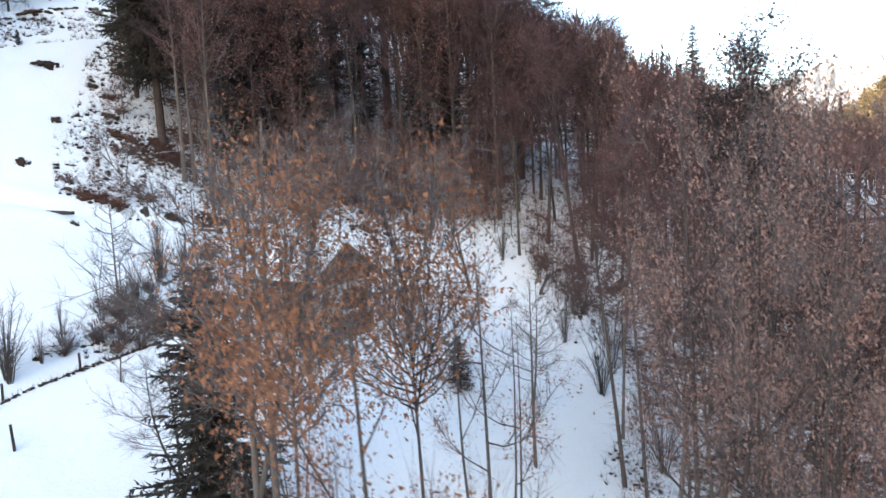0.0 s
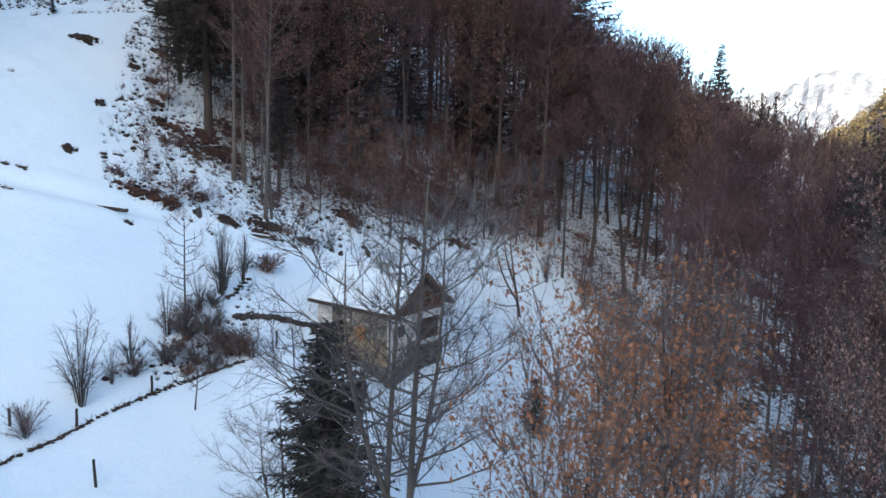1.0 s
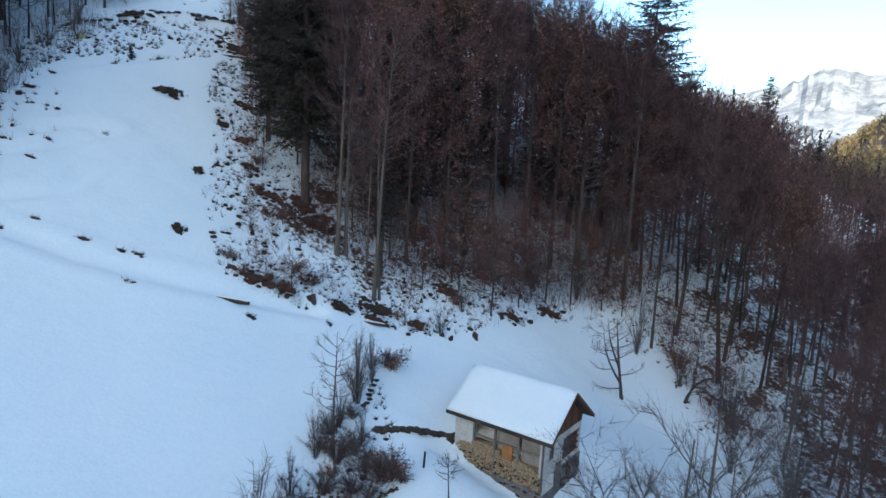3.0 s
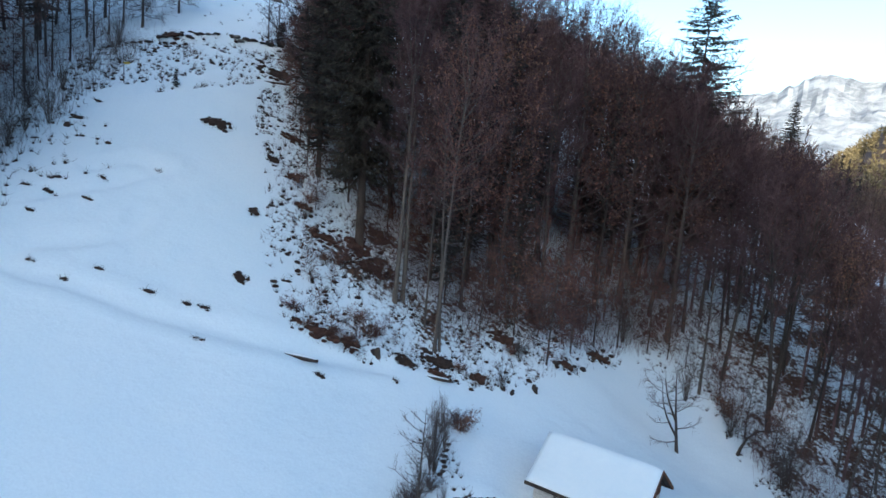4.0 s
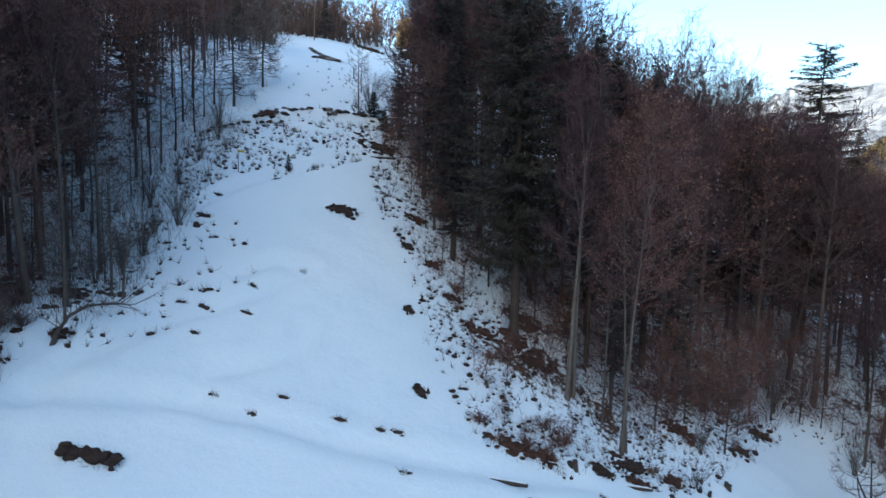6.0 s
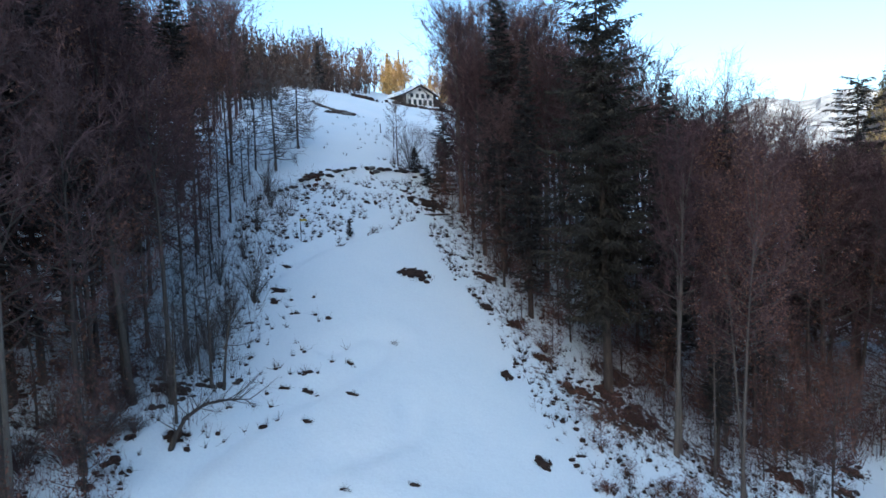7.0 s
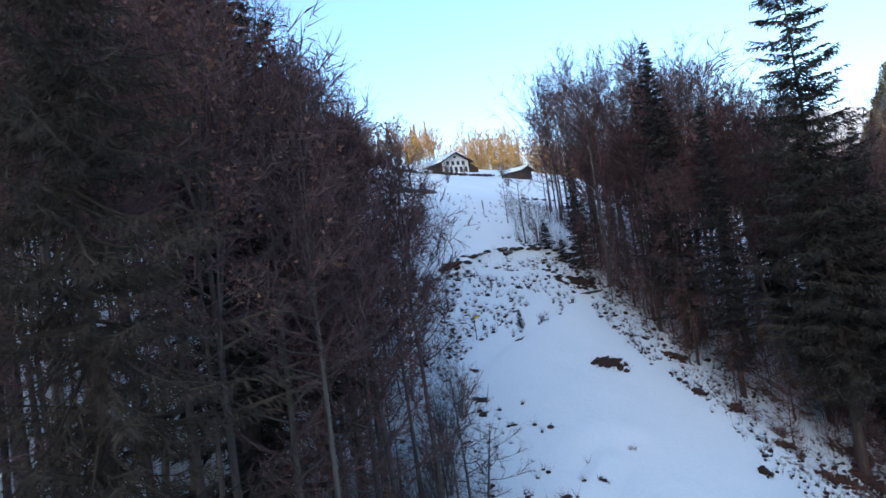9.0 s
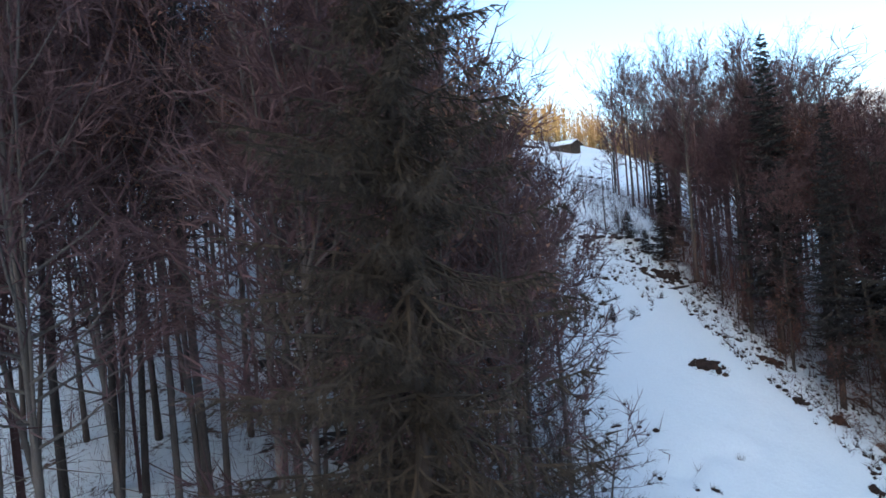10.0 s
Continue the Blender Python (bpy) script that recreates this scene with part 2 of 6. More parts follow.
def slope_height(x, y):
    """The hillside: a steep meadow that eases towards the farm, falling to the east."""
    x, y = np.asarray(x, float), np.asarray(y, float)
    z = 16.0996 + 0.044 * x + 0.1505 * y
    for at, s, k in ((28, 4, 0.3088), (44, 4, -0.03), (92, 6, -0.1214), (140, 12, -0.0202), (230, 10, -0.2124)):
        z = z + k * soft_ramp(y - at, s)
    for at, s, k in ((-58, 5, -0.3003), (-24, 4, -0.1086), (5, 6, 0.2816)):
        z = z + k * soft_ramp(x - at, s)
    upper = soft_ramp(y - 60, 5)
    z = z + 0.1771 * soft_ramp(x + 24, 4) * np.tanh(upper / 30) + -0.4749 * soft_ramp(x - 5, 6) * np.tanh(upper / 40)
    z = z + 0.0644 * soft_ramp(-58 - x, 6) * np.tanh(soft_ramp(y - 40, 6) / 30)
    for cx, cy, s, h in KNOLLS:
        z = z + h * np.exp(-((x - cx) / s) ** 2 - ((y - cy) / s) ** 2)
    return z


PATHS = (
    ((-56, 46.0), (-48.1, 47.9), (-43.4, 47.8), (-38.7, 47.6), (-29.9, 48.3), (-22.8, 50.3)),
    ((-55.4, 46.0), (-54.0, 49.1), (-52.2, 51.6), (-49.9, 54.1), (-46.2, 57.1), (-42.4, 61.1), (-44.9, 61.4), (-47.6, 59.4)),
    ((-47.8, 48.2), (-46.8, 50.5), (-43.9, 51.8), (-42.5, 53.3), (-42.0, 55.5)),
    ((-54.5, 65.8), (-49.9, 70.7), (-40.1, 79.0)),
)


def to_line(x, y, pts):
    """Distance to a run of points in plan, signed by side."""
    best = np.full(np.shape(x), 1e9)
    side = np.zeros(np.shape(x))
    for (ax, ay), (bx, by) in zip(pts, pts[1:]):
        dx, dy = bx - ax, by - ay
        k = np.clip(((x - ax) * dx + (y - ay) * dy) / (dx * dx + dy * dy), 0, 1)
        d = np.hypot(x - ax - k * dx, y - ay - k * dy)
        s = np.sign(dx * (y - ay) - dy * (x - ax))
        near = d < best
        best, side = np.where(near, d, best), np.where(near, s, side)
    return best, side


def step(a, b, u):
    k = np.clip((u - a) / (b - a), 0, 1)
    return k * k * (3 - 2 * k)


def ground_height(x, y):
    x, y = np.asarray(x, float), np.asarray(y, float)
    # the fitted slope holds near by; farther out it levels and the valley's sides take over
    xc = np.clip(x, -170, 150) + 20 * np.tanh((x - np.clip(x, -170, 150)) / 300)
    yc = np.clip(y, -20, 420) + 20 * np.tanh((y - np.clip(y, -20, 420)) / 300)
    z = slope_height(xc, yc)
    # two low terraces with short banks
    for pts, drop in ((((-49.9, 84.0), (-43.4, 87.6), (-36, 88.6)), 0.9), (((-18.2, 41.6), (-12.6, 42.2)), 0.55)):
        d, side = to_line(x, y, pts)
        z = z + 0.5 * drop * side * np.exp(-(d / 2.2) ** 2) * step(0.0, 0.25, d)
    # trodden tracks
    for pts in PATHS:
        d, side = to_line(x, y, pts)
        z = z - 0.36 * np.exp(-(d / 0.6) ** 2) + 0.16 * np.exp(-((d - 1.2) / 0.55) ** 2)
    # the hut is dug into the slope
    d, side = to_line(x, y, ((-13.2, 42.5), (-8.0, 38.5), (-4.4, 43.3)))
    z = z - 1.25 * np.exp(-(d / 1.7) ** 2)
    # wind-packed waves
    z = z + 0.10 * np.sin(0.55 * x + 0.9 * np.sin(0.21 * y)) * np.sin(0.4 * y + 1.3) + 0.05 * np.sin(1.3 * x + 0.7 * y) * np.sin(0.9 * y - 0.5 * x)
    # the valley behind, and the ridge beyond it that keeps the slope in shade
    back = -y * math.cos(SUN_AZ + math.pi) - x * math.sin(SUN_AZ + math.pi)
    z = z + (312 - z) * step(250, 720, back) - 120 * step(760, 1800, back)
    # the wooded hill across the valley
    az = np.degrees(np.arctan2(x + 20, y - 10 + 1e-6))
    r = np.hypot(x + 20, y - 10)
    z = z + np.where((az > 30) & (az < 110), step(300, 650, r) * np.clip((az - 33.6) * 11.0 + np.clip((az - 37) * 20, 0, 110), -30, 300) * step(30, 36, az) * (1 - step(80, 108, az)) + 8 * step(300, 600, r), 0)
    return z


def gz(x, y):
    return float(ground_height(np.array([x]), np.array([y]))[0])


RIGHT_WOOD = ((-33, 150), (-30, 120), (-33, 100), (-33.5, 90), (-34.5, 83), (-33.5, 76), (-29.5, 67), (-26.5, 63), (-24, 58.5), (-20, 55.5), (-15, 58.5), (-9, 63.5), (-2, 69), (4.5, 69), (9.5, 63), (9.5, 57), (11.5, 52), (14, 47), (11, 40), (9, 34), (10, 26), (18, 16), (140, 0), (140, 150))
LEFT_WOOD = ((-57.5, 51), (-58.5, 58), (-61, 66), (-58.5, 73), (-57, 79), (-55, 86), (-58, 96), (-62, 110), (-66, 130), (-72, 170), (-170, 200), (-170, 25), (-74, 27), (-67, 37), (-62, 44))
BRUSH = ((-43, 92), (-37.6, 82), (-38.8, 76), (-36.8, 69), (-34.2, 63), (-33.0, 57), (-31.5, 53.0), (-29.5, 50), (-25, 50), (-20, 51.3), (-16, 51.5), (-11, 55), (-3, 63), (-1, 67), (-10, 66), (-20, 58), (-25, 62), (-30, 70), (-33, 80), (-33, 92))
UPPER_ROUGH = ((-53, 67), (-51, 72), (-46, 73.5), (-41, 76.5), (-38, 82), (-36, 88), (-44, 88), (-50, 85), (-56, 80), (-57, 72))


def inside(poly, x, y):
    x, y = np.asarray(x, float), np.asarray(y, float)
    hit = np.zeros(x.shape, bool)
    for (ax, ay), (bx, by) in zip(poly, poly[1:] + poly[:1]):
        hit ^= ((ay > y) != (by > y)) & (x < (bx - ax) * (y - ay) / (by - ay + 1e-12) + ax)
    return hit


def build_ground():
    def line(lo, hi, fine, far):
        core = np.arange(lo, hi + 0.01, fine)
        out, d = [], fine
        while sum(out) < far:
            d *= 1.16
            out.append(d)
        s = np.cumsum(out)
        return np.concatenate([lo - s[::-1], core, hi + s])

    xs, ys = line(-95, 45, 0.6, 4000), line(22, 118, 0.6, 4000)
    gx, gy = np.meshgrid(xs, ys)
    z = ground_height(gx.ravel(), gy.ravel())
    nx, ny = len(xs), len(ys)
    idx = np.arange(nx * ny).reshape(ny, nx)
    faces = np.stack([idx[:-1, :-1], idx[:-1, 1:], idx[1:, 1:], idx[1:, :-1]], -1).reshape(-1, 4)
    me = bpy.data.meshes.new("ground")
    me.from_pydata(np.stack([gx.ravel(), gy.ravel(), z], -1).tolist(), [], faces.tolist())
    x, y = gx.ravel(), gy.ravel()
    lit = np.zeros(len(x))
    lit = np.where(inside(RIGHT_WOOD, x, y), 0.46 + 0.14 * (x > 16), lit)
    lit = np.where(inside(((-28, 58), (-24, 55), (-18, 55), (-10, 60.5), (-3, 67), (0, 73), (-12, 76), (-26, 70)), x, y), 0.54, lit)
    lit = np.where(inside(LEFT_WOOD, x, y), 0.36, lit)
    lit = np.where(inside(BRUSH, x, y), np.maximum(lit, 0.31), lit)
    lit = np.where(inside(UPPER_ROUGH, x, y), np.maximum(lit, 0.30), lit)
    lit = np.where((np.hypot(x, y) > 260) & ((y < 200) | (x > 130)), 1.1, lit)
    # the litter thins out gradually at the edge of the wood
    for k in range(5):
        e = np.pad(lit.reshape(ny, nx), 1, mode="edge")
        lit = ((e[1:-1, 1:-1] * 2 + e[:-2, 1:-1] + e[2:, 1:-1] + e[1:-1, :-2] + e[1:-1, 2:]) / 6).ravel()
    # patchy, thicker in hollows and thinner where the wind clears it
    lit = np.where((lit > 0.2) & (lit < 1.0), lit + 0.13 * np.sin(0.8 * x + 1.7 * np.sin(0.45 * y)) * np.sin(0.95 * y + 1.5 * np.sin(0.5 * x)), lit)
    a = me.attributes.new("litter", "FLOAT", "POINT")
    a.data.foreach_set("value", lit.astype(np.float32))
    me.polygons.foreach_set("use_smooth", [True] * len(me.polygons))
    me.materials.append(SNOW_GROUND)
    me.update()
    return tagged(new("ground", me), "snow-covered steep alpine hillside with leaf litter under trees", "ground", kind="structure")


build_ground()


def build_mountain():
    s = Shape()
    rng = np.random.RandomState(4)
    na, nr = 150, 26
    base = len(s.v)
    for k in range(nr):
        u = k / (nr - 1)
        for i in range(na):
            az = 14 + 50 * i / (na - 1)
            crest = 7.2 + 1.9 * math.exp(-((az - 32.4) / 2.5) ** 2) + 1.9 * math.exp(-((az - 38.2) / 3.2) ** 2) + 0.22 * noise.noise(Vector((az * 1.6, 3, 1))) + 0.1 * noise.noise(Vector((az * 5.5, 8, 1)))
            top = 3900 * math.tan(radians(float(crest)))
            r = 4350 - 1500 * (1 - u)
            q = Vector((az * 0.28, u * 4.0, 1.3))
            ridge = noise.multi_fractal(q, 0.9, 2.1, 6) * 0.5
            z = 60 + (top - 60) * (u ** 1.25) * (1 + 0.22 * (ridge - 0.5) * (1.1 - 0.75 * u)) + 16 * noise.noise(Vector((az * 1.9, u * 9, 7))) + 8 * noise.noise(Vector((az * 5.0, u * 20, 2)))
            s.v.append((-20 + r * math.sin(radians(az)), 10 + r * math.cos(radians(az)), z))
    for k in range(nr - 1):
        for i in range(na - 1):
            a = base + k * na + i
            s.f.append((a, a + 1, a + na + 1, a + na))
    ob = new("backdrop", s.mesh("backdrop", MOUNTAIN, False))
    return tagged(ob, "distant sunlit snowy rock mountain above the valley", "mountain", kind="structure")


build_mountain()


# ---- trees ----
def unit(v):
    return v / (np.linalg.norm(v) + 1e-9)


def along(pts, t):
    k = min(int(t * (len(pts) - 1)), len(pts) - 2)
    u = t * (len(pts) - 1) - k
    return pts[k] * (1 - u) + pts[k + 1] * u, unit(pts[k + 1] - pts[k])


def sliver(s, p, d, length, width, rng):
    """A single thin twig."""
    side = unit(np.cross(d, rng.normal(size=3))) * width * 0.5
    s.tri(tuple(p - side), tuple(p + side), tuple(p + d * length))


def slivers(s, p, d, length, width, rng):
    """Many thin twigs at once."""
    p, d = np.asarray(p, float), np.asarray(d, float)
    d = d / (np.linalg.norm(d, axis=1, keepdims=True) + 1e-9)
    side = np.cross(d, rng.normal(size=d.shape))
    side = side / (np.linalg.norm(side, axis=1, keepdims=True) + 1e-9) * (np.broadcast_to(width, len(p)) * 0.5)[:, None]
    v = np.stack([p - side, p + side, p + d * np.broadcast_to(length, len(p))[:, None]], 1).reshape(-1, 3)
    i = len(s.v)
    s.v += v.tolist()
    s.f += [(k, k + 1, k + 2) for k in range(i, i + len(v), 3)]


def spread_over(axes, n, rng, lo=0.2):
    """n points on the given axes, with their directions."""
    a = np.array([[along(ax, t)[0] for t in (0, 0.25, 0.5, 0.75, 0.999)] for ax in axes])
    i, t = rng.randint(len(a), size=n), rng.uniform(lo, 0.999, n) * 4
    k = np.minimum(t.astype(int), 3)
    u = (t - k)[:, None]
    p, q = a[i, k], a[i, k + 1]
    d = q - p
    return p * (1 - u) + q * u, d / (np.linalg.norm(d, axis=1, keepdims=True) + 1e-9)


def bare_tree(seed, h, r0, wide, base, limbs, twigs, fork=0, leaf=0, leaf_size=0.14, twig_w=0.034, rise=0.9, leaf_low=0.0, per_limb=5, snags=0, clump=0, clump_size=0.5):
    """Trunk with limbs, crown of branches and twigs, and what dry leaves it kept."""
    rng = np.random.RandomState(seed)
    trunk, branch, crown, leaves = Shape(), Shape(), Shape(), Shape()
    bend = rng.normal(size=2) * 0.018 * h
    stems = []
    lead = 0.97 if fork or h < 13 else 0.84
    axis = [np.array([bend[0] * t * t + 0.05 * math.sin(5 * t + seed), bend[1] * t * t, h * lead * t]) for t in np.linspace(0, 1, 9)]
    trunk.tube([axis[0] - (0, 0, 0.5)] + axis, [r0 * 1.5] + [r0 * (1.18 if k == 0 else 1) * (1 - 0.92 * k / 8) ** 0.8 for k in range(9)], 7)
    stems.append((axis, r0, base))
    for k in range(fork):
        p, d = along(axis, rng.uniform(0.12, 0.4))
        w = rng.uniform(0, 6.28)
        out = np.array([math.cos(w), math.sin(w), 0]) * wide * rng.uniform(0.3, 0.55)
        top = p + out + (0, 0, (h - p[2]) * rng.uniform(0.75, 0.95))
        ax = [p + (top - p) * t + out * 0.35 * math.sin(math.pi * t) for t in np.linspace(0, 1, 6)]
        trunk.tube(ax, [r0 * 0.7 * (1 - 0.9 * t) for t in np.linspace(0, 1, 6)], 6)
        stems.append((ax, r0 * 0.7, 0.25))
    arms = []
    per = limbs // len(stems)
    for ax, rad, lo in stems:
        for k in range(per):
            t = lo + (0.9 - lo) * (k + rng.uniform(0, 1)) / per
            p, d = along(ax, t)
            rel = (t - lo) / (1 - lo)
            w = 2.4 * k + rng.uniform(-0.5, 0.5)
            out = np.array([math.cos(w), math.sin(w), 0.0])
            ln = wide * (1 - 0.45 * rel) * rng.uniform(0.6, 1.1) * (0.75 + 0.25 * min(1, rel * 6))
            tip = out * ln + np.array([0, 0, ln * rise * rng.uniform(0.5, 1.1) * (0.7 + 0.8 * max(0, rel))])
            ax2 = [p, p + 0.4 * tip - (0, 0, 0.05 * ln), p + 0.75 * tip, p + tip + (0, 0, 0.08 * ln)]
            rr = rad * (1 - 0.85 * t) * 0.36 + 0.012
            branch.tube(ax2, [rr, rr * 0.7, rr * 0.45, rr * 0.15], 4, False)
            arms.append((ax2, ln))
    if lead < 0.9:
        for k in range(7):
            # leaders that open the top into a rounded fan
            p, d = along(axis, rng.uniform(0.6, 0.97))
            w = 2.4 * k + rng.uniform(-0.4, 0.4)
            out = np.array([math.cos(w), math.sin(w), 0.0]) * wide * rng.uniform(0.15, 0.6)
            tip = out + (0, 0, h * (0.99 - 0.035 * float(np.hypot(*out[:2])) - rng.uniform(0, 0.05)) - p[2])
            ax2 = [p, p + 0.35 * tip + 0.12 * out, p + 0.7 * tip + 0.1 * out, p + tip]
            branch.tube(ax2, [r0 * 0.28, r0 * 0.2, r0 * 0.12, 0.01], 4, False)
            arms += [(ax2, min(float(np.linalg.norm(tip)), wide * 1.1))] * 2
    for k in range(snags):
        # dead branch stubs on the clear trunk
        p, d = along(axis, rng.uniform(0.06, base))
        w = rng.uniform(0, 6.28)
        sliver(branch, p, unit(np.array([math.cos(w), math.sin(w), rng.uniform(-0.35, 0.3)])), rng.uniform(0.5, 2.2), 0.035, rng)
    subs, fine_axes = [], []
    for ax2, ln in arms:
        for k in range(max(2, round(per_limb * ln / (0.72 * wide)))):
            p, d = along(ax2, rng.uniform(0.15, 0.97))
            dd = unit(d + rng.normal(size=3) * 0.6 + (0, 0, 0.2))
            sl = ln * rng.uniform(0.22, 0.48)
            q = [p, p + unit(dd + (0, 0, 0.15)) * sl]
            if fork:
                crown.tube(q, [0.02, 0.006], 3, False)
            else:
                sliver(crown, p, unit(q[1] - p), sl, 0.05, rng)
            subs.append((q, sl))
            for j in range(3):
                p2, d2 = along(q, rng.uniform(0.3, 0.98))
                d3 = unit(d2 + rng.normal(size=3) * 0.65)
                q2 = [p2, p2 + d3 * sl * rng.uniform(0.4, 0.75)]
                sliver(crown, p2, d3, float(np.linalg.norm(q2[1] - p2)), twig_w * 1.1, rng)
                fine_axes.append(q2)
    every = [a for a, ln in arms] + [a for a, ln in subs] * 2 + fine_axes * 3
    p, d = spread_over(every, twigs, rng)
    d = d + rng.normal(size=d.shape) * 0.55 + (0, 0, 0.1)
    slivers(crown, p, d, rng.uniform(0.3, 1.0, twigs) * min(1.1, 0.45 + 0.04 * h), twig_w * rng.uniform(0.55, 1.1, twigs), rng)
    bunches = [along(subs[rng.randint(len(subs))][0], rng.uniform(0.5, 1.0))[0] for k in range(clump)]
    for k in range(leaf):
        ax2, ln = subs[rng.randint(len(subs))]
        p, d = along(ax2, rng.uniform(0.2, 1.0))
        if clump and rng.uniform() < 0.75:
            p = bunches[rng.randint(clump)] + rng.normal(size=3) * clump_size * (1, 1, 0.7)
        if leaf_low and p[2] > h * leaf_low and rng.uniform() < 0.8:
            continue
        p = p + rng.normal(size=3) * 0.28
        a, b = unit(rng.normal(size=3)), unit(rng.normal(size=3))
        z = leaf_size * rng.uniform(0.6, 1.4)
        leaves.tri(tuple(p), tuple(p + a * z), tuple(p + (a + b) * 0.5 * z + b * 0.4 * z))
    return trunk, branch, crown, leaves


def spruce(seed, h, wide, r0, low=0.1, gap=0.5, spray=8, open_=0.0, fine=1.0, power=0.8, hang=0.34, around=7, loose=0.3, airy=False, weep=0.0, lift=0.75, tufts_per=1, ragged=0.3):
    """Trunk with whorls of sagging boughs, each a fan of branchlets hung with needle sprays."""
    rng = np.random.RandomState(seed)
    trunk, crown = Shape(), Shape()
    trunk.tube([(0, 0, -0.5)] + [(0.04 * math.sin(3 * t), 0.04 * t, h * t) for t in np.linspace(0, 1, 7)], [r0 * 1.7] + [r0 * (1 - 0.97 * t) for t in np.linspace(0, 1, 7)], 7)
    roots, ways, longs = [], [], []
    z = h * low
    while z < h * 0.985:
        rel = (z - h * low) / (h * (1 - low))
        reach = wide * (1 - rel) ** power * (0.6 + 0.4 * min(1, rel * 5)) + 0.15
        n = around if rel < 0.75 else around - 2
        for k in range(n):
            if rng.uniform() < open_ * (0.5 + 0.8 * rel):
                continue
            w = 2 * math.pi * (k + rng.uniform(-0.45, 0.45)) / n + z * 1.7
            ln = reach * rng.uniform(1 - 1.6 * ragged, 1 + 0.6 * ragged)
            out = np.array([math.cos(w), math.sin(w), 0.0])
            side = np.array([-out[1], out[0], 0.0])
            drop = 0.42 - lift * rel + rng.uniform(-0.5, 0.5) * loose
            p0 = np.array([0, 0, z + rng.uniform(-0.5, 0.5) * loose])
            swing = side * ln * rng.uniform(-0.15, 0.15)
            # sagging in the middle, the tip turning up
            ax = [p0 + out * ln * t + swing * t * t - (0, 0, ln * (drop * (1.25 * t - 0.65 * t * t) - 0.1 * t ** 3)) for t in (0, 0.34, 0.68, 1.0)]
            crown.tube(ax, [0.03 + 0.007 * ln, 0.022, 0.014, 0.005], 3, False)
            m = max(3, int(spray * (0.35 + 0.65 * ln / wide)))
            for sg in (-1, 1):
                for j in range(m):
                    t = min(0.995, 0.08 + 0.92 * (j + rng.uniform(0.1, 0.9)) / m)
                    p, d = along(ax, t)
                    roots.append(p)
                    ways.append(d * rng.uniform(0.35, 0.9) + side * sg * rng.uniform(0.45, 1.0) - np.array((0, 0, rng.uniform(0.0, 0.45) + weep * rng.uniform(0.3, 1.6))))
                    longs.append((0.24 + hang * ln * (1 - t) ** 0.7) * rng.uniform(0.6, 1.2) * fine ** 0.25)
            roots.append(ax[2])
            ways.append(ax[3] - ax[2])
            longs.append(float(np.linalg.norm(ax[3] - ax[2])) * 1.1)
        z += gap * ((0.8 + 0.3 * rel) if airy else (0.6 + 0.6 * (1 - rel))) * rng.uniform(0.75, 1.25)
    roots, ways, longs = np.array(roots), np.array(ways), np.array(longs)
    ways = ways / np.linalg.norm(ways, axis=1, keepdims=True)
    slivers(crown, roots, ways, longs, fine * (0.12 + 0.16 * longs), rng)
    for k in range(tufts_per):
        u = rng.uniform(0.15, 0.95, len(roots))
        d = ways + rng.normal(size=ways.shape) * 0.6 - (0, 0, 0.25 + weep * 0.5)
        slivers(crown, roots + ways * (longs * u)[:, None], d, (0.16 + 0.4 * longs) * rng.uniform(0.6, 1.2, len(roots)) * (1.15 - 0.5 * u), fine * (0.1 + 0.1 * longs), rng)
    for k in range(8):
        sliver(crown, np.array([0, 0, h * (0.97 + 0.004 * k)]), unit(rng.normal(size=3) * 0.5 + (0, 0, 1)), 0.4, 0.07, rng)
    return trunk, crown


def shrub(seed, h, wide, stems, twigs, leaf=0):
    """Many slender stems from one stool, finely twigged."""
    rng = np.random.RandomState(seed)
    wood, fine, leaves = Shape(), Shape(), Shape()
    axes = []
    for k in range(stems):
        w = rng.uniform(0, 6.28)
        out = np.array([math.cos(w), math.sin(w), 0.0])
        r, hh = wide * rng.uniform(0.1, 1.0), h * rng.uniform(0.35, 1.05)
        ax = [out * 0.12 * rng.uniform(0, 1) - (0, 0, 0.25), out * r * 0.35 + (0, 0, hh * 0.5), out * r * 0.7 + (0, 0, hh * 0.8), out * r + (0, 0, hh)]
        wood.tube(ax, [0.02, 0.016, 0.011, 0.004], 4, False)
        axes.append(ax)
    for k in range(twigs):
        ax = axes[rng.randint(stems)]
        p, d = along(ax, rng.uniform(0.2, 1))
        sliver(fine, p, unit(d + rng.normal(size=3) * 0.6), rng.uniform(0.25, 0.8) * (0.5 + 0.12 * h), 0.02, rng)
    for k in range(leaf):
        p, d = along(axes[rng.randint(stems)], rng.uniform(0.1, 1))
        p = p + rng.normal(size=3) * 0.2
        a, b = unit(rng.normal(size=3)), unit(rng.normal(size=3))
        leaves.tri(tuple(p), tuple(p + a * 0.14), tuple(p + b * 0.14))
    return wood, fine, leaves


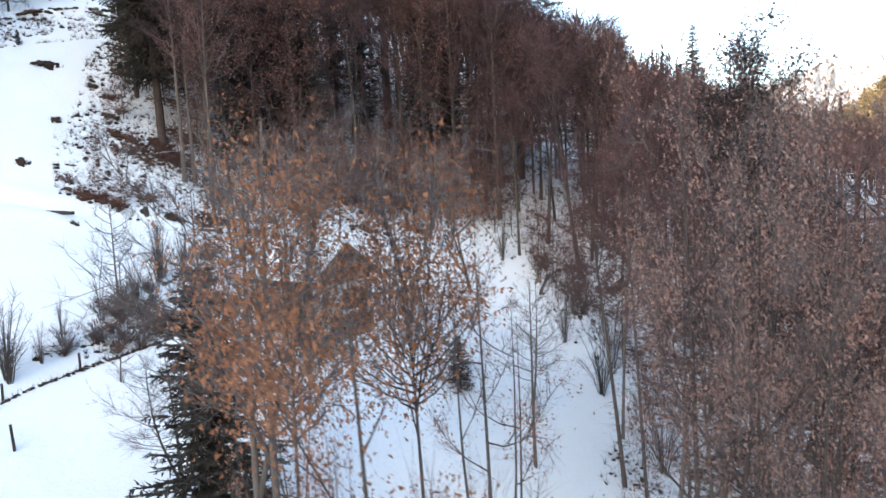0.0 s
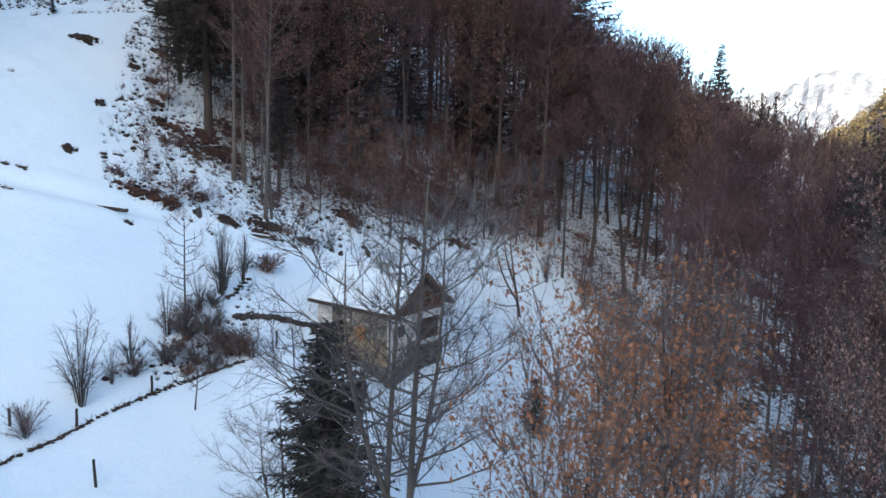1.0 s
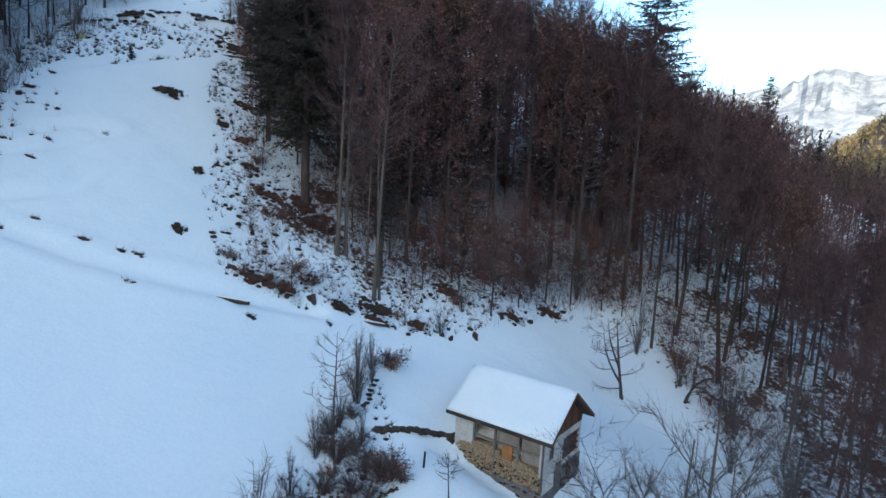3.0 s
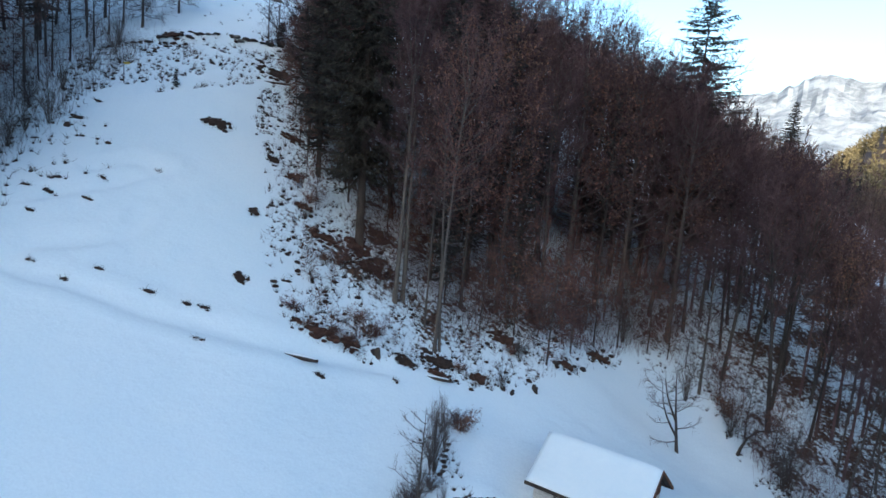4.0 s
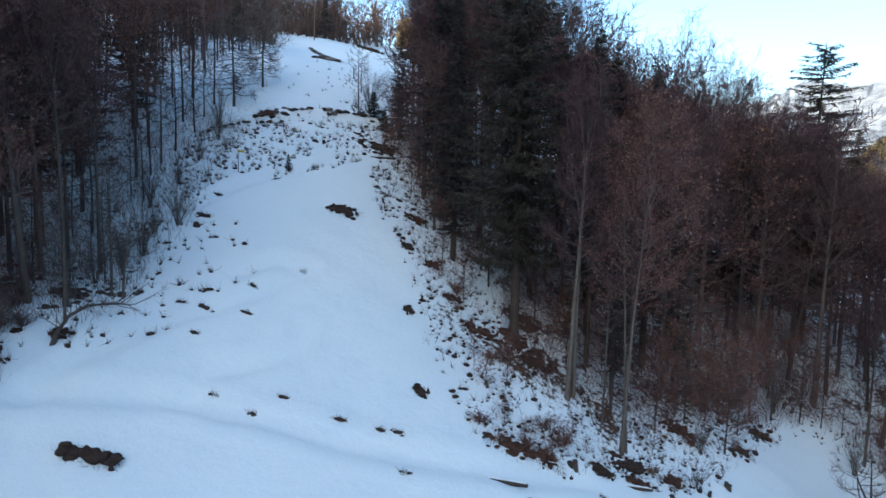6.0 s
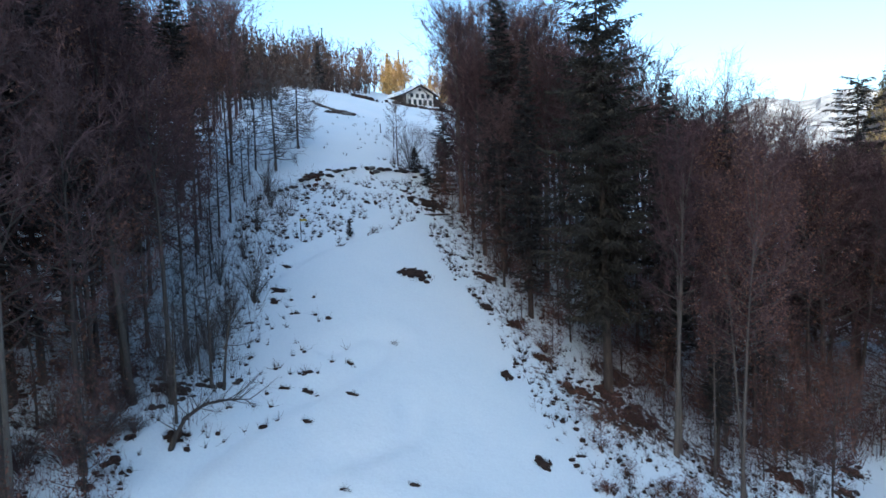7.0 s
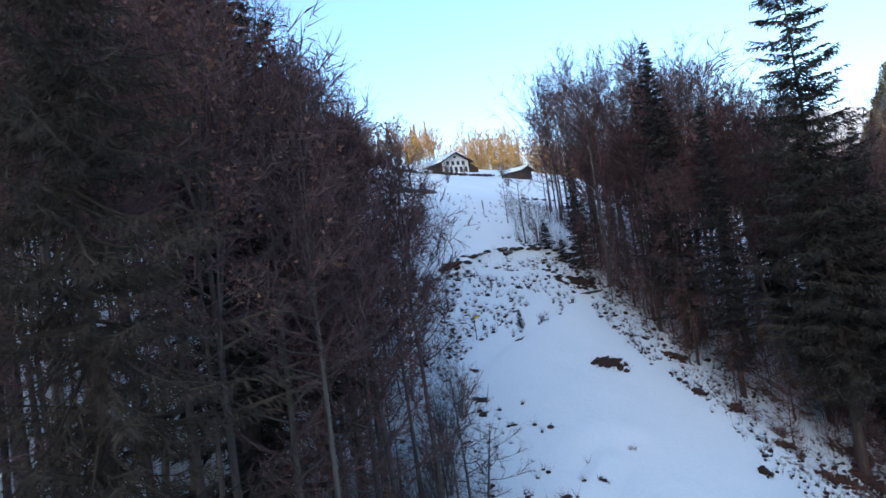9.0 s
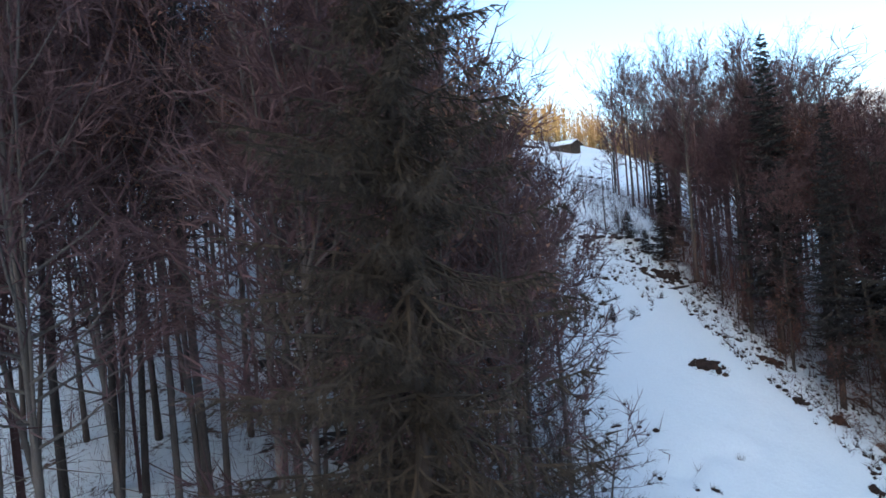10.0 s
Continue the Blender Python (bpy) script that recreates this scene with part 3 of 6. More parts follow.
class Kind:
    """A plant built once and planted many times."""

    def __init__(self, name, label, category, shapes, group, height):
        self.name, self.label, self.category, self.group, self.height, self.made = name, label, category, group, height, None
        self.parts = [(n, s.mesh(n, m, n in ("trunk", "branchwork", "stool"))) for n, s, m in shapes if s.f]

    def plant(self, x, y, h=None, turn=0.0, sink=0.1, lean=(0, 0), squeeze=1.0, label=""):
        k = (h or self.height) / self.height
        m = pose(x, y, gz(x, y) - sink, lean[0], lean[1], turn) @ Matrix.Diagonal((k * squeeze, k * squeeze, k, 1))
        ob = thing(self.name, label or self.label, self.category, None, self.group)
        ob.matrix_basis = m
        for n, me in self.parts:
            piece = part(n, me, None, ob)
            if n == "branchwork":
                tagged(piece, kind="stuff")
        return ob


def tree_kind(name, label, seed, bark, twig, leafm=None, group="wood on the slope", category="tree", **kw):
    t, b, c, l = bare_tree(seed, **kw)
    return Kind(name, label, category, (("trunk", t, bark), ("branchwork", b, bark), ("crown", c, twig), ("foliage", l, leafm)), group, kw["h"])


def spruce_kind(seed, label="tall dark green spruce with drooping boughs", needle=NEEDLE, **kw):
    t, c = spruce(seed, **kw)
    return Kind("spruce_tree", label, "tree", (("trunk", t, SPRUCE_BARK), ("crown", c, needle)), "spruces", kw["h"])


NEAR_OAK = tree_kind("oak_tree", "oak twigs with clusters of bright orange dead leaves", 73, BARK, GREY_TWIG, ORANGE_LEAF, group="leafy trees below the hut", h=20, r0=0.17, wide=3.2, base=0.66, limbs=20, twigs=1500, leaf=11000, leaf_size=0.085, twig_w=0.012, fork=2, per_limb=6, clump=17, clump_size=0.38)
SPARSE_OAK = tree_kind("oak_tree", "crooked oak keeping a few dead orange leaves", 77, BARK, GREY_TWIG, ORANGE_LEAF, group="leafy trees below the hut", h=20, r0=0.15, wide=3.6, base=0.66, limbs=18, twigs=1500, leaf=1500, leaf_size=0.085, twig_w=0.013, fork=3, per_limb=7, clump=24, clump_size=0.3, rise=0.5)
IVY_TREE = tree_kind("ivy_clad_tree", "tall tree clad in dark evergreen leaf clumps", 75, BARK, TWIG, NEEDLE, group="leafy trees below the hut", h=28, r0=0.2, wide=3.2, base=0.4, limbs=26, twigs=2400, leaf=15000, leaf_size=0.12, twig_w=0.03, per_limb=6, clump=56, clump_size=0.32)
YOUNG_BEECH = tree_kind("young_beech", "young beech with dry brown leaves low in the wood", 98, BARK, TWIG, RUST_LEAF, group="young beeches in the wood", h=8, r0=0.06, wide=2.1, base=0.1, limbs=24, twigs=900, leaf=900, leaf_size=0.13, twig_w=0.022, rise=0.6)
SAPLING = tree_kind("young_beech", "young beech sapling with dry brown leaves", 97, BARK, TWIG, RUST_LEAF, group="saplings at the wood's edge", h=3.2, r0=0.03, wide=0.75, base=0.12, limbs=18, twigs=120, leaf=420, leaf_size=0.1, twig_w=0.014, rise=0.5)
BEECH = [
    tree_kind("beech_tree", "bare brown beech with fine dense twigs in the wood", 11 + k, BARK, TWIG, h=22, r0=0.15 + 0.02 * k, wide=4.3 + 0.4 * (k % 3), base=(0.26, 0.5, 0.36, 0.54)[k], limbs=28, twigs=3300, snags=70, twig_w=0.05, rise=1.0 + 0.1 * (k % 2))
    for k in range(4)
]
LIGHT = [
    tree_kind("beech_tree", "bare brown beech deep in the wood", 21 + k, BARK, TWIG, h=22, r0=0.17, wide=4.5, base=0.42, snags=40, limbs=20, twigs=2300, twig_w=0.05, rise=1.0, per_limb=4)
    for k in range(2)
]
PALE = [
    tree_kind("beech_tree", "slender bare beech with pale grey trunk at the wood's edge", 31 + k, PALE_BARK, TWIG, h=23, r0=0.19, wide=3.4, base=0.5, limbs=22, twigs=3400, twig_w=0.044, rise=1.1)
    for k in range(2)
]
TALL = [
    tree_kind("beech_tree", "tall bare beech with long clear trunk and dark crown", 41 + k, PALE_BARK, TWIG, h=30, r0=0.17, wide=3.8, base=0.62, limbs=28, twigs=4600, rise=0.9, twig_w=0.04, per_limb=7, snags=70)
    for k in range(2)
]
RUSTY_TALL = tree_kind("beech_tree", "tall beech with dry brown leaves high in its crown", 57, BARK, TWIG, RUST_LEAF, h=32, r0=0.2, wide=4.6, base=0.64, limbs=30, twigs=4200, leaf=3200, leaf_size=0.15, twig_w=0.03, per_limb=6, snags=60)
RUSTY_EDGE = tree_kind("beech_tree", "pale-trunked beech with rust-orange leaves in its crown", 58, PALE_BARK, TWIG, RUST_LEAF, h=26, r0=0.16, wide=4.4, base=0.5, limbs=30, twigs=3000, leaf=3600, leaf_size=0.14, twig_w=0.03, per_limb=6, snags=30)
DOME = tree_kind("beech_tree", "wide bare beech with round finely twigged crown", 61, PALE_BARK, TWIG, h=25, r0=0.26, wide=5.9, base=0.2, limbs=42, twigs=10500, twig_w=0.03, per_limb=8, rise=0.85)
RUSTY = [
    tree_kind("beech_tree", "beech keeping dry rust-brown leaves in its crown", 51 + k, BARK, TWIG, RUST_LEAF, h=20, r0=0.17, wide=4.3, base=0.34, limbs=28, twigs=2400, leaf=3600, leaf_size=0.17, snags=30)
    for k in range(2)
]
ORANGE = [
    tree_kind("oak_tree", "young oak with sparse bright orange dead leaves", 71 + k, BARK, GREY_TWIG, ORANGE_LEAF, group="leafy trees below the hut", h=17, r0=0.11, wide=2.6, base=0.81, limbs=22, twigs=1900, leaf=6500, leaf_size=0.085, twig_w=0.016, clump=44, clump_size=0.36)
    for k in range(2)
]
PINK_OAK = tree_kind("oak_tree", "oak thick with dry pale red-brown leaves", 79, BARK, GREY_TWIG, PINK_LEAF, group="leafy trees below the hut", h=17, r0=0.17, wide=4.0, base=0.3, limbs=30, twigs=3600, leaf=11000, leaf_size=0.08, fork=3, twig_w=0.016, clump=64, clump_size=0.42)
ALDER = [
    tree_kind("ash_tree", "bare grey forked tree with open twigs on snow", 81 + k, PALE_BARK, GREY_TWIG, group="bare trees below the hut", h=20, r0=0.19, wide=4.4, base=0.45, limbs=38, twigs=5600, fork=1, twig_w=0.015, per_limb=7, rise=0.75)
    for k in range(2)
]
CROOKED = tree_kind("small_tree", "small crooked bare tree standing in open snow", 93, BARK, GREY_TWIG, group="young trees on the meadow", h=7.5, r0=0.15, wide=2.9, base=0.12, limbs=18, twigs=900, twig_w=0.018, rise=0.45, fork=2, per_limb=5)
THIN = tree_kind("young_tree", "slender young bare tree standing in snow", 91, BARK, GREY_TWIG, group="young trees on the meadow", h=7.5, r0=0.08, wide=1.8, base=0.3, limbs=18, twigs=420, twig_w=0.018, rise=0.6)
FRUIT = tree_kind("fruit_tree", "tiny bare fruit tree standing in snow", 93, BARK, GREY_TWIG, group="young trees on the meadow", h=2.9, r0=0.045, wide=0.95, base=0.38, limbs=12, twigs=160, twig_w=0.012, rise=0.6)
LARCH = tree_kind("larch_tree", "bare larch with level drooping branches", 95, BARK, GREY_TWIG, group="larches by the upper meadow", h=12, r0=0.15, wide=3.6, base=0.12, limbs=60, twigs=4200, twig_w=0.03, rise=-0.16)
SPRUCE = [
    spruce_kind(101, h=27, wide=3.6, r0=0.34, low=0.12, spray=8, gap=0.55, loose=0.5),
    spruce_kind(102, h=25, wide=3.1, r0=0.3, low=0.22, spray=8, gap=0.55, open_=0.15, loose=0.6),
    spruce_kind(103, h=26, wide=3.9, r0=0.32, low=0.3, gap=0.62, spray=8, open_=0.15, loose=0.6),
]
NEAR_SPRUCE = spruce_kind(105, "tall spruce with brown cones and fine hanging sprays", needle=CONE_NEEDLE, h=36, wide=5.8, r0=0.3, low=0.1, gap=0.36, spray=15, fine=0.27, power=0.62, hang=0.2, around=8, loose=1.5, weep=0.6, lift=0.45, tufts_per=5, ragged=0.42, open_=0.1)
BROAD_SPRUCE = spruce_kind(107, "broad dark spruce with level drooping boughs", needle=NEAR_NEEDLE, h=30, wide=4.6, r0=0.34, low=0.17, gap=0.52, spray=15, open_=0.1, fine=0.6, hang=0.26, power=0.42, loose=0.6, airy=True, around=8, weep=0.25, lift=0.62, tufts_per=2, ragged=0.34)
MID_SPRUCE = spruce_kind(106, "dark spruce with dense drooping branches below the hut", h=13, wide=2.5, r0=0.17, low=0.05, gap=0.34, spray=12, fine=0.62, hang=0.3, around=8, tufts_per=2, loose=0.5, power=0.7)
YOUNG_SPRUCE = spruce_kind(104, "young dark spruce with branches to the ground", h=6, wide=1.6, r0=0.09, low=0.04, gap=0.3, spray=7, fine=0.7)
SHRUB = [
    Kind("shrub", "bare multi-stemmed shrub rising from the snow", "shrub", (("stool", a, BARK), ("crown", b, GREY_TWIG)), "shrubs on the meadow", 4.4)
    for a, b, c in (shrub(201, 4.4, 1.2, 26, 620), shrub(202, 4.4, 2.1, 22, 1100))
]
RUST_SHRUB = Kind("bramble", "low tangled bramble with rust-brown leaves", "shrub", (lambda q: (("stool", q[0], BARK), ("crown", q[1], TWIG), ("foliage", q[2], RUST_LEAF)))(shrub(203, 1.6, 1.5, 22, 420, 520)), "brambles at the wood's edge", 1.6)
TANGLE = Kind("bush", "low brown tangle of bare twigs by the path", "shrub", (lambda q: (("stool", q[0], TWIG), ("crown", q[1], GREY_TWIG), ("foliage", q[2], RUST_LEAF)))(shrub(205, 2.0, 1.7, 40, 1700, 70)), "bushes by the path", 2.0)
DARK_BUSH = Kind("bush", "low dark bare bush in snow", "shrub", (lambda q: (("stool", q[0], BARK), ("crown", q[1], TWIG)))(shrub(204, 2.0, 2.1, 46, 1700)), "bushes by the path", 2.2)

taken = []


def free(x, y, gap):
    if any((x - a) ** 2 + (y - b) ** 2 < gap * gap for a, b in taken):
        return False
    taken.append((x, y))
    return True


def put(kind, x, y, h=None, turn=0.0, **kw):
    taken.append((x, y))
    return kind.plant(x, y, h, turn, **kw)


# trees that stand out, wood on the east side
put(RUSTY_EDGE, -19.1, 54.2, 26, 40, lean=(0, 2))
put(RUSTY_EDGE, -18.6, 54.5, 24, 170, lean=(1, 4), squeeze=0.8)
put(SPRUCE[1], -18.8, 57.9, 17, 30, squeeze=0.75)
put(PALE[1], -22.4, 57.2, 25, 130, lean=(0, -2))
put(PALE[0], -21.8, 57.9, 22, 220)
put(PALE[1], -19.9, 56.4, 17, 300, squeeze=0.7)
put(BROAD_SPRUCE, -25.9, 61.6, 37.5, 20, squeeze=0.95, lean=(0, -1))
put(SPRUCE[0], -31.6, 73.6, 28, 70, squeeze=0.95)
put(SPRUCE[0], -30.6, 67.6, 24, 20, squeeze=0.85)
put(SPRUCE[2], -35.6, 87.2, 12, 20, squeeze=1.1)
put(BEECH[2], -33.2, 75.4, 20, 20)
put(BEECH[0], -32.2, 71.2, 18, 120)
put(SPRUCE[0], -18.5, 66.5, 27, 250)
put(SPRUCE[1], -11.5, 63.5, 17, 90)
put(BROAD_SPRUCE, 10.2, 80.0, 33, 160, squeeze=1.35)
put(SPRUCE[0], 51.5, 130.6, 22, 200, squeeze=1.5)
put(DOME, 2.0, 74.5, 29, 40)
put(DOME, 6.4, 71.0, 27, 140)
put(DOME, 7.4, 77.0, 25.5, 240)
put(DOME, 0.0, 82.0, 27.5, 310)
put(DOME, -4.0, 75.0, 29.5, 20)
put(DOME, 4.2, 80.0, 26.5, 90)
put(DOME, -6.0, 81.0, 28, 190)
put(RUSTY[0], -1.5, 72.0, 27, 260)
put(RUSTY[1], -16.8, 60.4, 20, 35)
put(RUSTY[0], -13.4, 61.8, 22, 95)
put(SPRUCE[2], -19.6, 62.4, 24, 40, squeeze=0.8)
put(SPRUCE[1], -13.6, 65.5, 26, 100)
put(RUSTY[0], -13.5, 66.0, 25, 140)
for k, (x, y, h) in enumerate(((-15.2, 57.8, 8.0), (-12.0, 59.8, 9.0), (-9.6, 61.2, 7.5), (-6.6, 65.0, 9.5), (-3.4, 67.6, 8.0), (1.4, 70.6, 9.0), (5.6, 68.4, 8.0), (9.6, 64.6, 7.0), (-18.2, 60.0, 9.5), (-21.6, 61.0, 8.0), (-11.0, 66.0, 10.0), (-4.6, 70.4, 10.0), (11.8, 58.0, 7.0), (-23.6, 64.6, 9.0), (-28.0, 68.0, 8.5), (-31.2, 73.0, 8.0), (-9.2, 58.3, 11.0), (-12.6, 60.2, 11.5), (-2.8, 66.4, 11.0), (3.4, 68.4, 10.0), (-34.4, 75.4, 6.5), (-35.8, 79.2, 6.5), (-36.6, 82.0, 5.5), (-33.0, 71.0, 6.5), (-31.6, 67.0, 6.0), (-30.0, 63.0, 5.5), (-6.2, 62.0, 9.0))):
    put(YOUNG_BEECH, x, y, h, 83 * k)
put(DOME, -34.3, 83.0, 25, 60, squeeze=0.9)
put(DOME, -31.0, 86.0, 24, 160)
put(DOME, -28.5, 76.5, 28, 260)
put(DOME, -25.5, 84.5, 26, 20)
put(BEECH[0], -33.6, 79.5, 15, 110)
put(BEECH[0], -33.4, 87.5, 14, 210)
put(BEECH[0], -32.4, 91.5, 17, 310)
# trees close to the start of the flight
put(MID_SPRUCE, -9.8, 25.5, 17.3 - gz(-9.8, 25.5), 30, squeeze=1.35)
put(ALDER[0], -6.6, 22.6, 23.4 - gz(-6.6, 22.6), 200)
put(ALDER[1], -7.5, 23.0, 22.4 - gz(-7.5, 23.0), 80)
put(ALDER[1], -11.6, 26.4, 13.8 - gz(-11.6, 26.4), 300, squeeze=1.3)
put(ALDER[1], 4.6, 35.0, 11.0, 140)
put(NEAR_OAK, -1.0, 8.3, 19.2 - gz(-1.0, 8.3), 60, squeeze=0.62)
put(NEAR_OAK, -2.6, 8.6, 16.9 - gz(-2.6, 8.6), 150, squeeze=0.42)
put(SPARSE_OAK, 1.0, 17.5, 18.6 - gz(1.0, 17.5), 150, squeeze=0.75)
put(ORANGE[1], -0.7, 15.2, 21.9 - gz(-0.7, 15.2), 250, squeeze=0.72)
put(ORANGE[0], -3.5, 13.2, 21.8 - gz(-3.5, 13.2), 80, squeeze=0.66)
put(YOUNG_SPRUCE, 0.6, 38.5, 3.4, 40, squeeze=1.3)
put(PINK_OAK, 7.0, 17.4, 22.6 - gz(7.0, 17.4), 30, squeeze=0.52)
put(PINK_OAK, 10.6, 18.4, 22.4 - gz(10.6, 18.4), 210, squeeze=0.6)
put(PINK_OAK, 9.0, 15.4, 18.6 - gz(9.0, 15.4), 100, squeeze=0.5)
put(PINK_OAK, 13.4, 22.4, 23.0 - gz(13.4, 22.4), 60, squeeze=0.7)
put(RUSTY[1], 15.0, 19.0, 24.0, 100)
put(IVY_TREE, 14.0, 28.5, 27.0 - gz(14.0, 28.5), 60)
# meadow
put(THIN, -20.1, 39.3, 7.5, 20)
put(SHRUB[0], -22.9, 32.7, 4.5, 0, squeeze=1.5)
put(DARK_BUSH, -24.1, 30.2, 1.9, 0, squeeze=0.6)
put(FRUIT, -17.8, 34.1, 3.0, 0)
put(FRUIT, -13.5, 37.7, 2.8, 140)
put(SHRUB[0], -19.2, 43.6, 3.9, 70)
put(SHRUB[0], -18.4, 45.2, 2.8, 130, squeeze=0.9)
put(SHRUB[1], -13.7, 53.2, 2.4, 30)
put(SHRUB[1], 12.3, 47.4, 6.2, 60)
put(SHRUB[1], 5.9, 63.7, 4.2, 110)
put(CROOKED, 2.2, 56.3, 7.5, 200, lean=(0, 9))
put(SHRUB[1], 11.9, 55.3, 4.4, 10)
for k, (x, y, h) in enumerate(((10.6, 43.8, 4.6), (13.4, 42.0, 5.0), (9.4, 50.6, 4.0), (9.0, 60.4, 3.6), (-4.2, 66.6, 3.4), (0.8, 68.6, 4.0), (-9.4, 62.6, 3.6), (12.6, 37.2, 5.0), (-11.8, 57.0, 3.0))):
    put(SHRUB[1], x, y, h, 53 * k)
for k, (x, y, h) in enumerate(((-19.9, 38.7, 1.9), (-19.0, 39.5, 1.6), (-18.2, 38.3, 1.6), (-17.2, 37.9, 1.7), (-16.6, 38.6, 1.5), (-18.8, 37.1, 1.5), (-20.3, 36.6, 1.6), (-17.9, 36.8, 1.2), (-21.4, 35.2, 1.3), (-20.4, 40.4, 1.6), (-16.0, 38.2, 1.1), (-19.3, 41.8, 1.2))):
    put(TANGLE, x, y, h, 57 * k)
for k, (x, y, h) in enumerate(((-16.8, 38.1, 1.4), (-17.5, 38.9, 1.2), (-20.4, 39.3, 1.2), (-20.0, 37.8, 1.0), (-17.3, 47.2, 1.5), (-19.0, 36.2, 0.9))):
    put(RUST_SHRUB, x, y, h, 80 * k)
for k, (x, y, h) in enumerate(((-22.2, 34.4, 2.2), (-21.9, 36.0, 2.6), (-21.0, 38.7, 3.0), (-20.0, 41.3, 2.8), (-18.6, 40.6, 2.2), (-18.6, 46.4, 2.6))):
    put(SHRUB[0], x, y, h, 43 * k, squeeze=1.2)
put(THIN, -54.0, 55.0, 6.5, 30, lean=(4, 6), squeeze=1.5)
put(THIN, -55.9, 51.2, 7.5, 140, squeeze=1.2)
for k, (x, y, h) in enumerate(((-59.4, 49.4, 2.2), (-60.6, 48.0, 2.4), (-61.8, 49.8, 2.0), (-62.6, 47.6, 2.2), (-59.0, 51.6, 2.0), (-57.9, 50.2, 1.1))):
    put(TANGLE, x, y, h, 61 * k, squeeze=1.2)
put(RUST_SHRUB, 9.6, 62.9, 2.2, 30)
put(SHRUB[0], -19.2, 43.0, 4.6, 15, squeeze=1.1)
put(SHRUB[1], 11.2, 55.1, 5.6, 75)
put(DARK_BUSH, -17.5, 47.7, 1.2, 0, squeeze=0.8)
put(THIN, -40.8, 90.3, 8.2, 0)
put(THIN, -41.0, 97.1, 5.5, 90)
put(SHRUB[1], -39.4, 89.8, 4.6, 45)
put(LARCH, -54.6, 86.4, 12.0, 0)
put(LARCH, -52.7, 92.8, 11.5, 120)
put(YOUNG_SPRUCE, -38.9, 88.6, 3.0, 0, squeeze=1.3)
put(YOUNG_SPRUCE, -35.9, 85.8, 6.4, 100, squeeze=1.2)
put(YOUNG_SPRUCE, -37.6, 87.4, 2.6, 300, squeeze=1.3)
put(YOUNG_SPRUCE, -46.3, 74.3, 1.7, 0)
# wood on the west side
put(NEAR_SPRUCE, -64.5, 32.9, 37.5, 30, squeeze=0.97)
put(TALL[0], -68.8, 40.6, 37, 20)
put(RUSTY_TALL, -63.8, 40.4, 35, 200)
put(SPRUCE[0], -65.6, 52.0, 39, 110, squeeze=1.3)
put(TALL[1], -61.0, 43.6, 30, 40)
put(BEECH[0], -62.8, 46.2, 31, 70)
put(BEECH[2], -59.6, 47.6, 22, 170)
put(RUSTY[1], -60.3, 51.2, 23, 270)
put(TALL[1], -75.0, 49.0, 36, 60)
put(TALL[0], -74.2, 37.2, 39, 10)
put(BEECH[3], -56.5, 52.7, 22, 200, squeeze=0.85)
put(BEECH[3], -58.7, 52.2, 24, 40, lean=(0, -4))
put(BEECH[1], -59.3, 52.9, 23, 140)
put(BEECH[3], -57.4, 59.4, 17, 250)
put(PALE[1], -61.0, 58.1, 22, 90)
put(SHRUB[1], -55.2, 61.5, 4.5, 10)
put(SHRUB[1], -53.6, 64.8, 4.0, 200)
put(SHRUB[1], -56.5, 56.5, 4.2, 90)
put(SHRUB[1], -54.6, 80.5, 4.0, 130)
put(RUSTY_TALL, -66.0, 44.0, 39, 10)
put(RUSTY_TALL, -70.0, 50.0, 41, 20)
put(RUSTY_TALL, -64.5, 54.0, 36, 130)
put(SPRUCE[2], -68.0, 58.5, 37, 230)
put(RUSTY_TALL, -72.5, 45.0, 42, 320)
put(SPRUCE[1], -63.4, 62.5, 31, 40)
put(RUSTY_TALL, -67.5, 64.0, 34, 50)
for k, (x, y, h) in enumerate(((-55.6, 58.8, 3.4), (-56.4, 60.6, 4.2), (-55.2, 64.0, 3.0), (-56.8, 67.5, 3.6), (-55.4, 70.5, 3.4), (-57.6, 55.0, 3.8), (-54.8, 74.5, 3.2), (-54.0, 78.0, 3.0))):
    put(SHRUB[k % 2], x, y, h, 40 * k, squeeze=1.1)
for k, (x, y, h) in enumerate(((-66.2, 62.0, 29), (-70.0, 69.0, 29), (-65.0, 72.5, 26), (-68.4, 78.0, 26), (-63.2, 80.5, 23))):
    put(SPRUCE[k % 2], x, y, h, 65 * k, squeeze=1.25)
for k, (x, y, h) in enumerate(((-61.5, 53.0, 19), (-62.5, 57.0, 20), (-60.8, 61.5, 17), (-62.2, 67.0, 19), (-59.5, 71.5, 17), (-60.5, 77.0, 16), (-58.8, 82.0, 15))):
    put(RUSTY[k % 2], x, y, h, 55 * k)


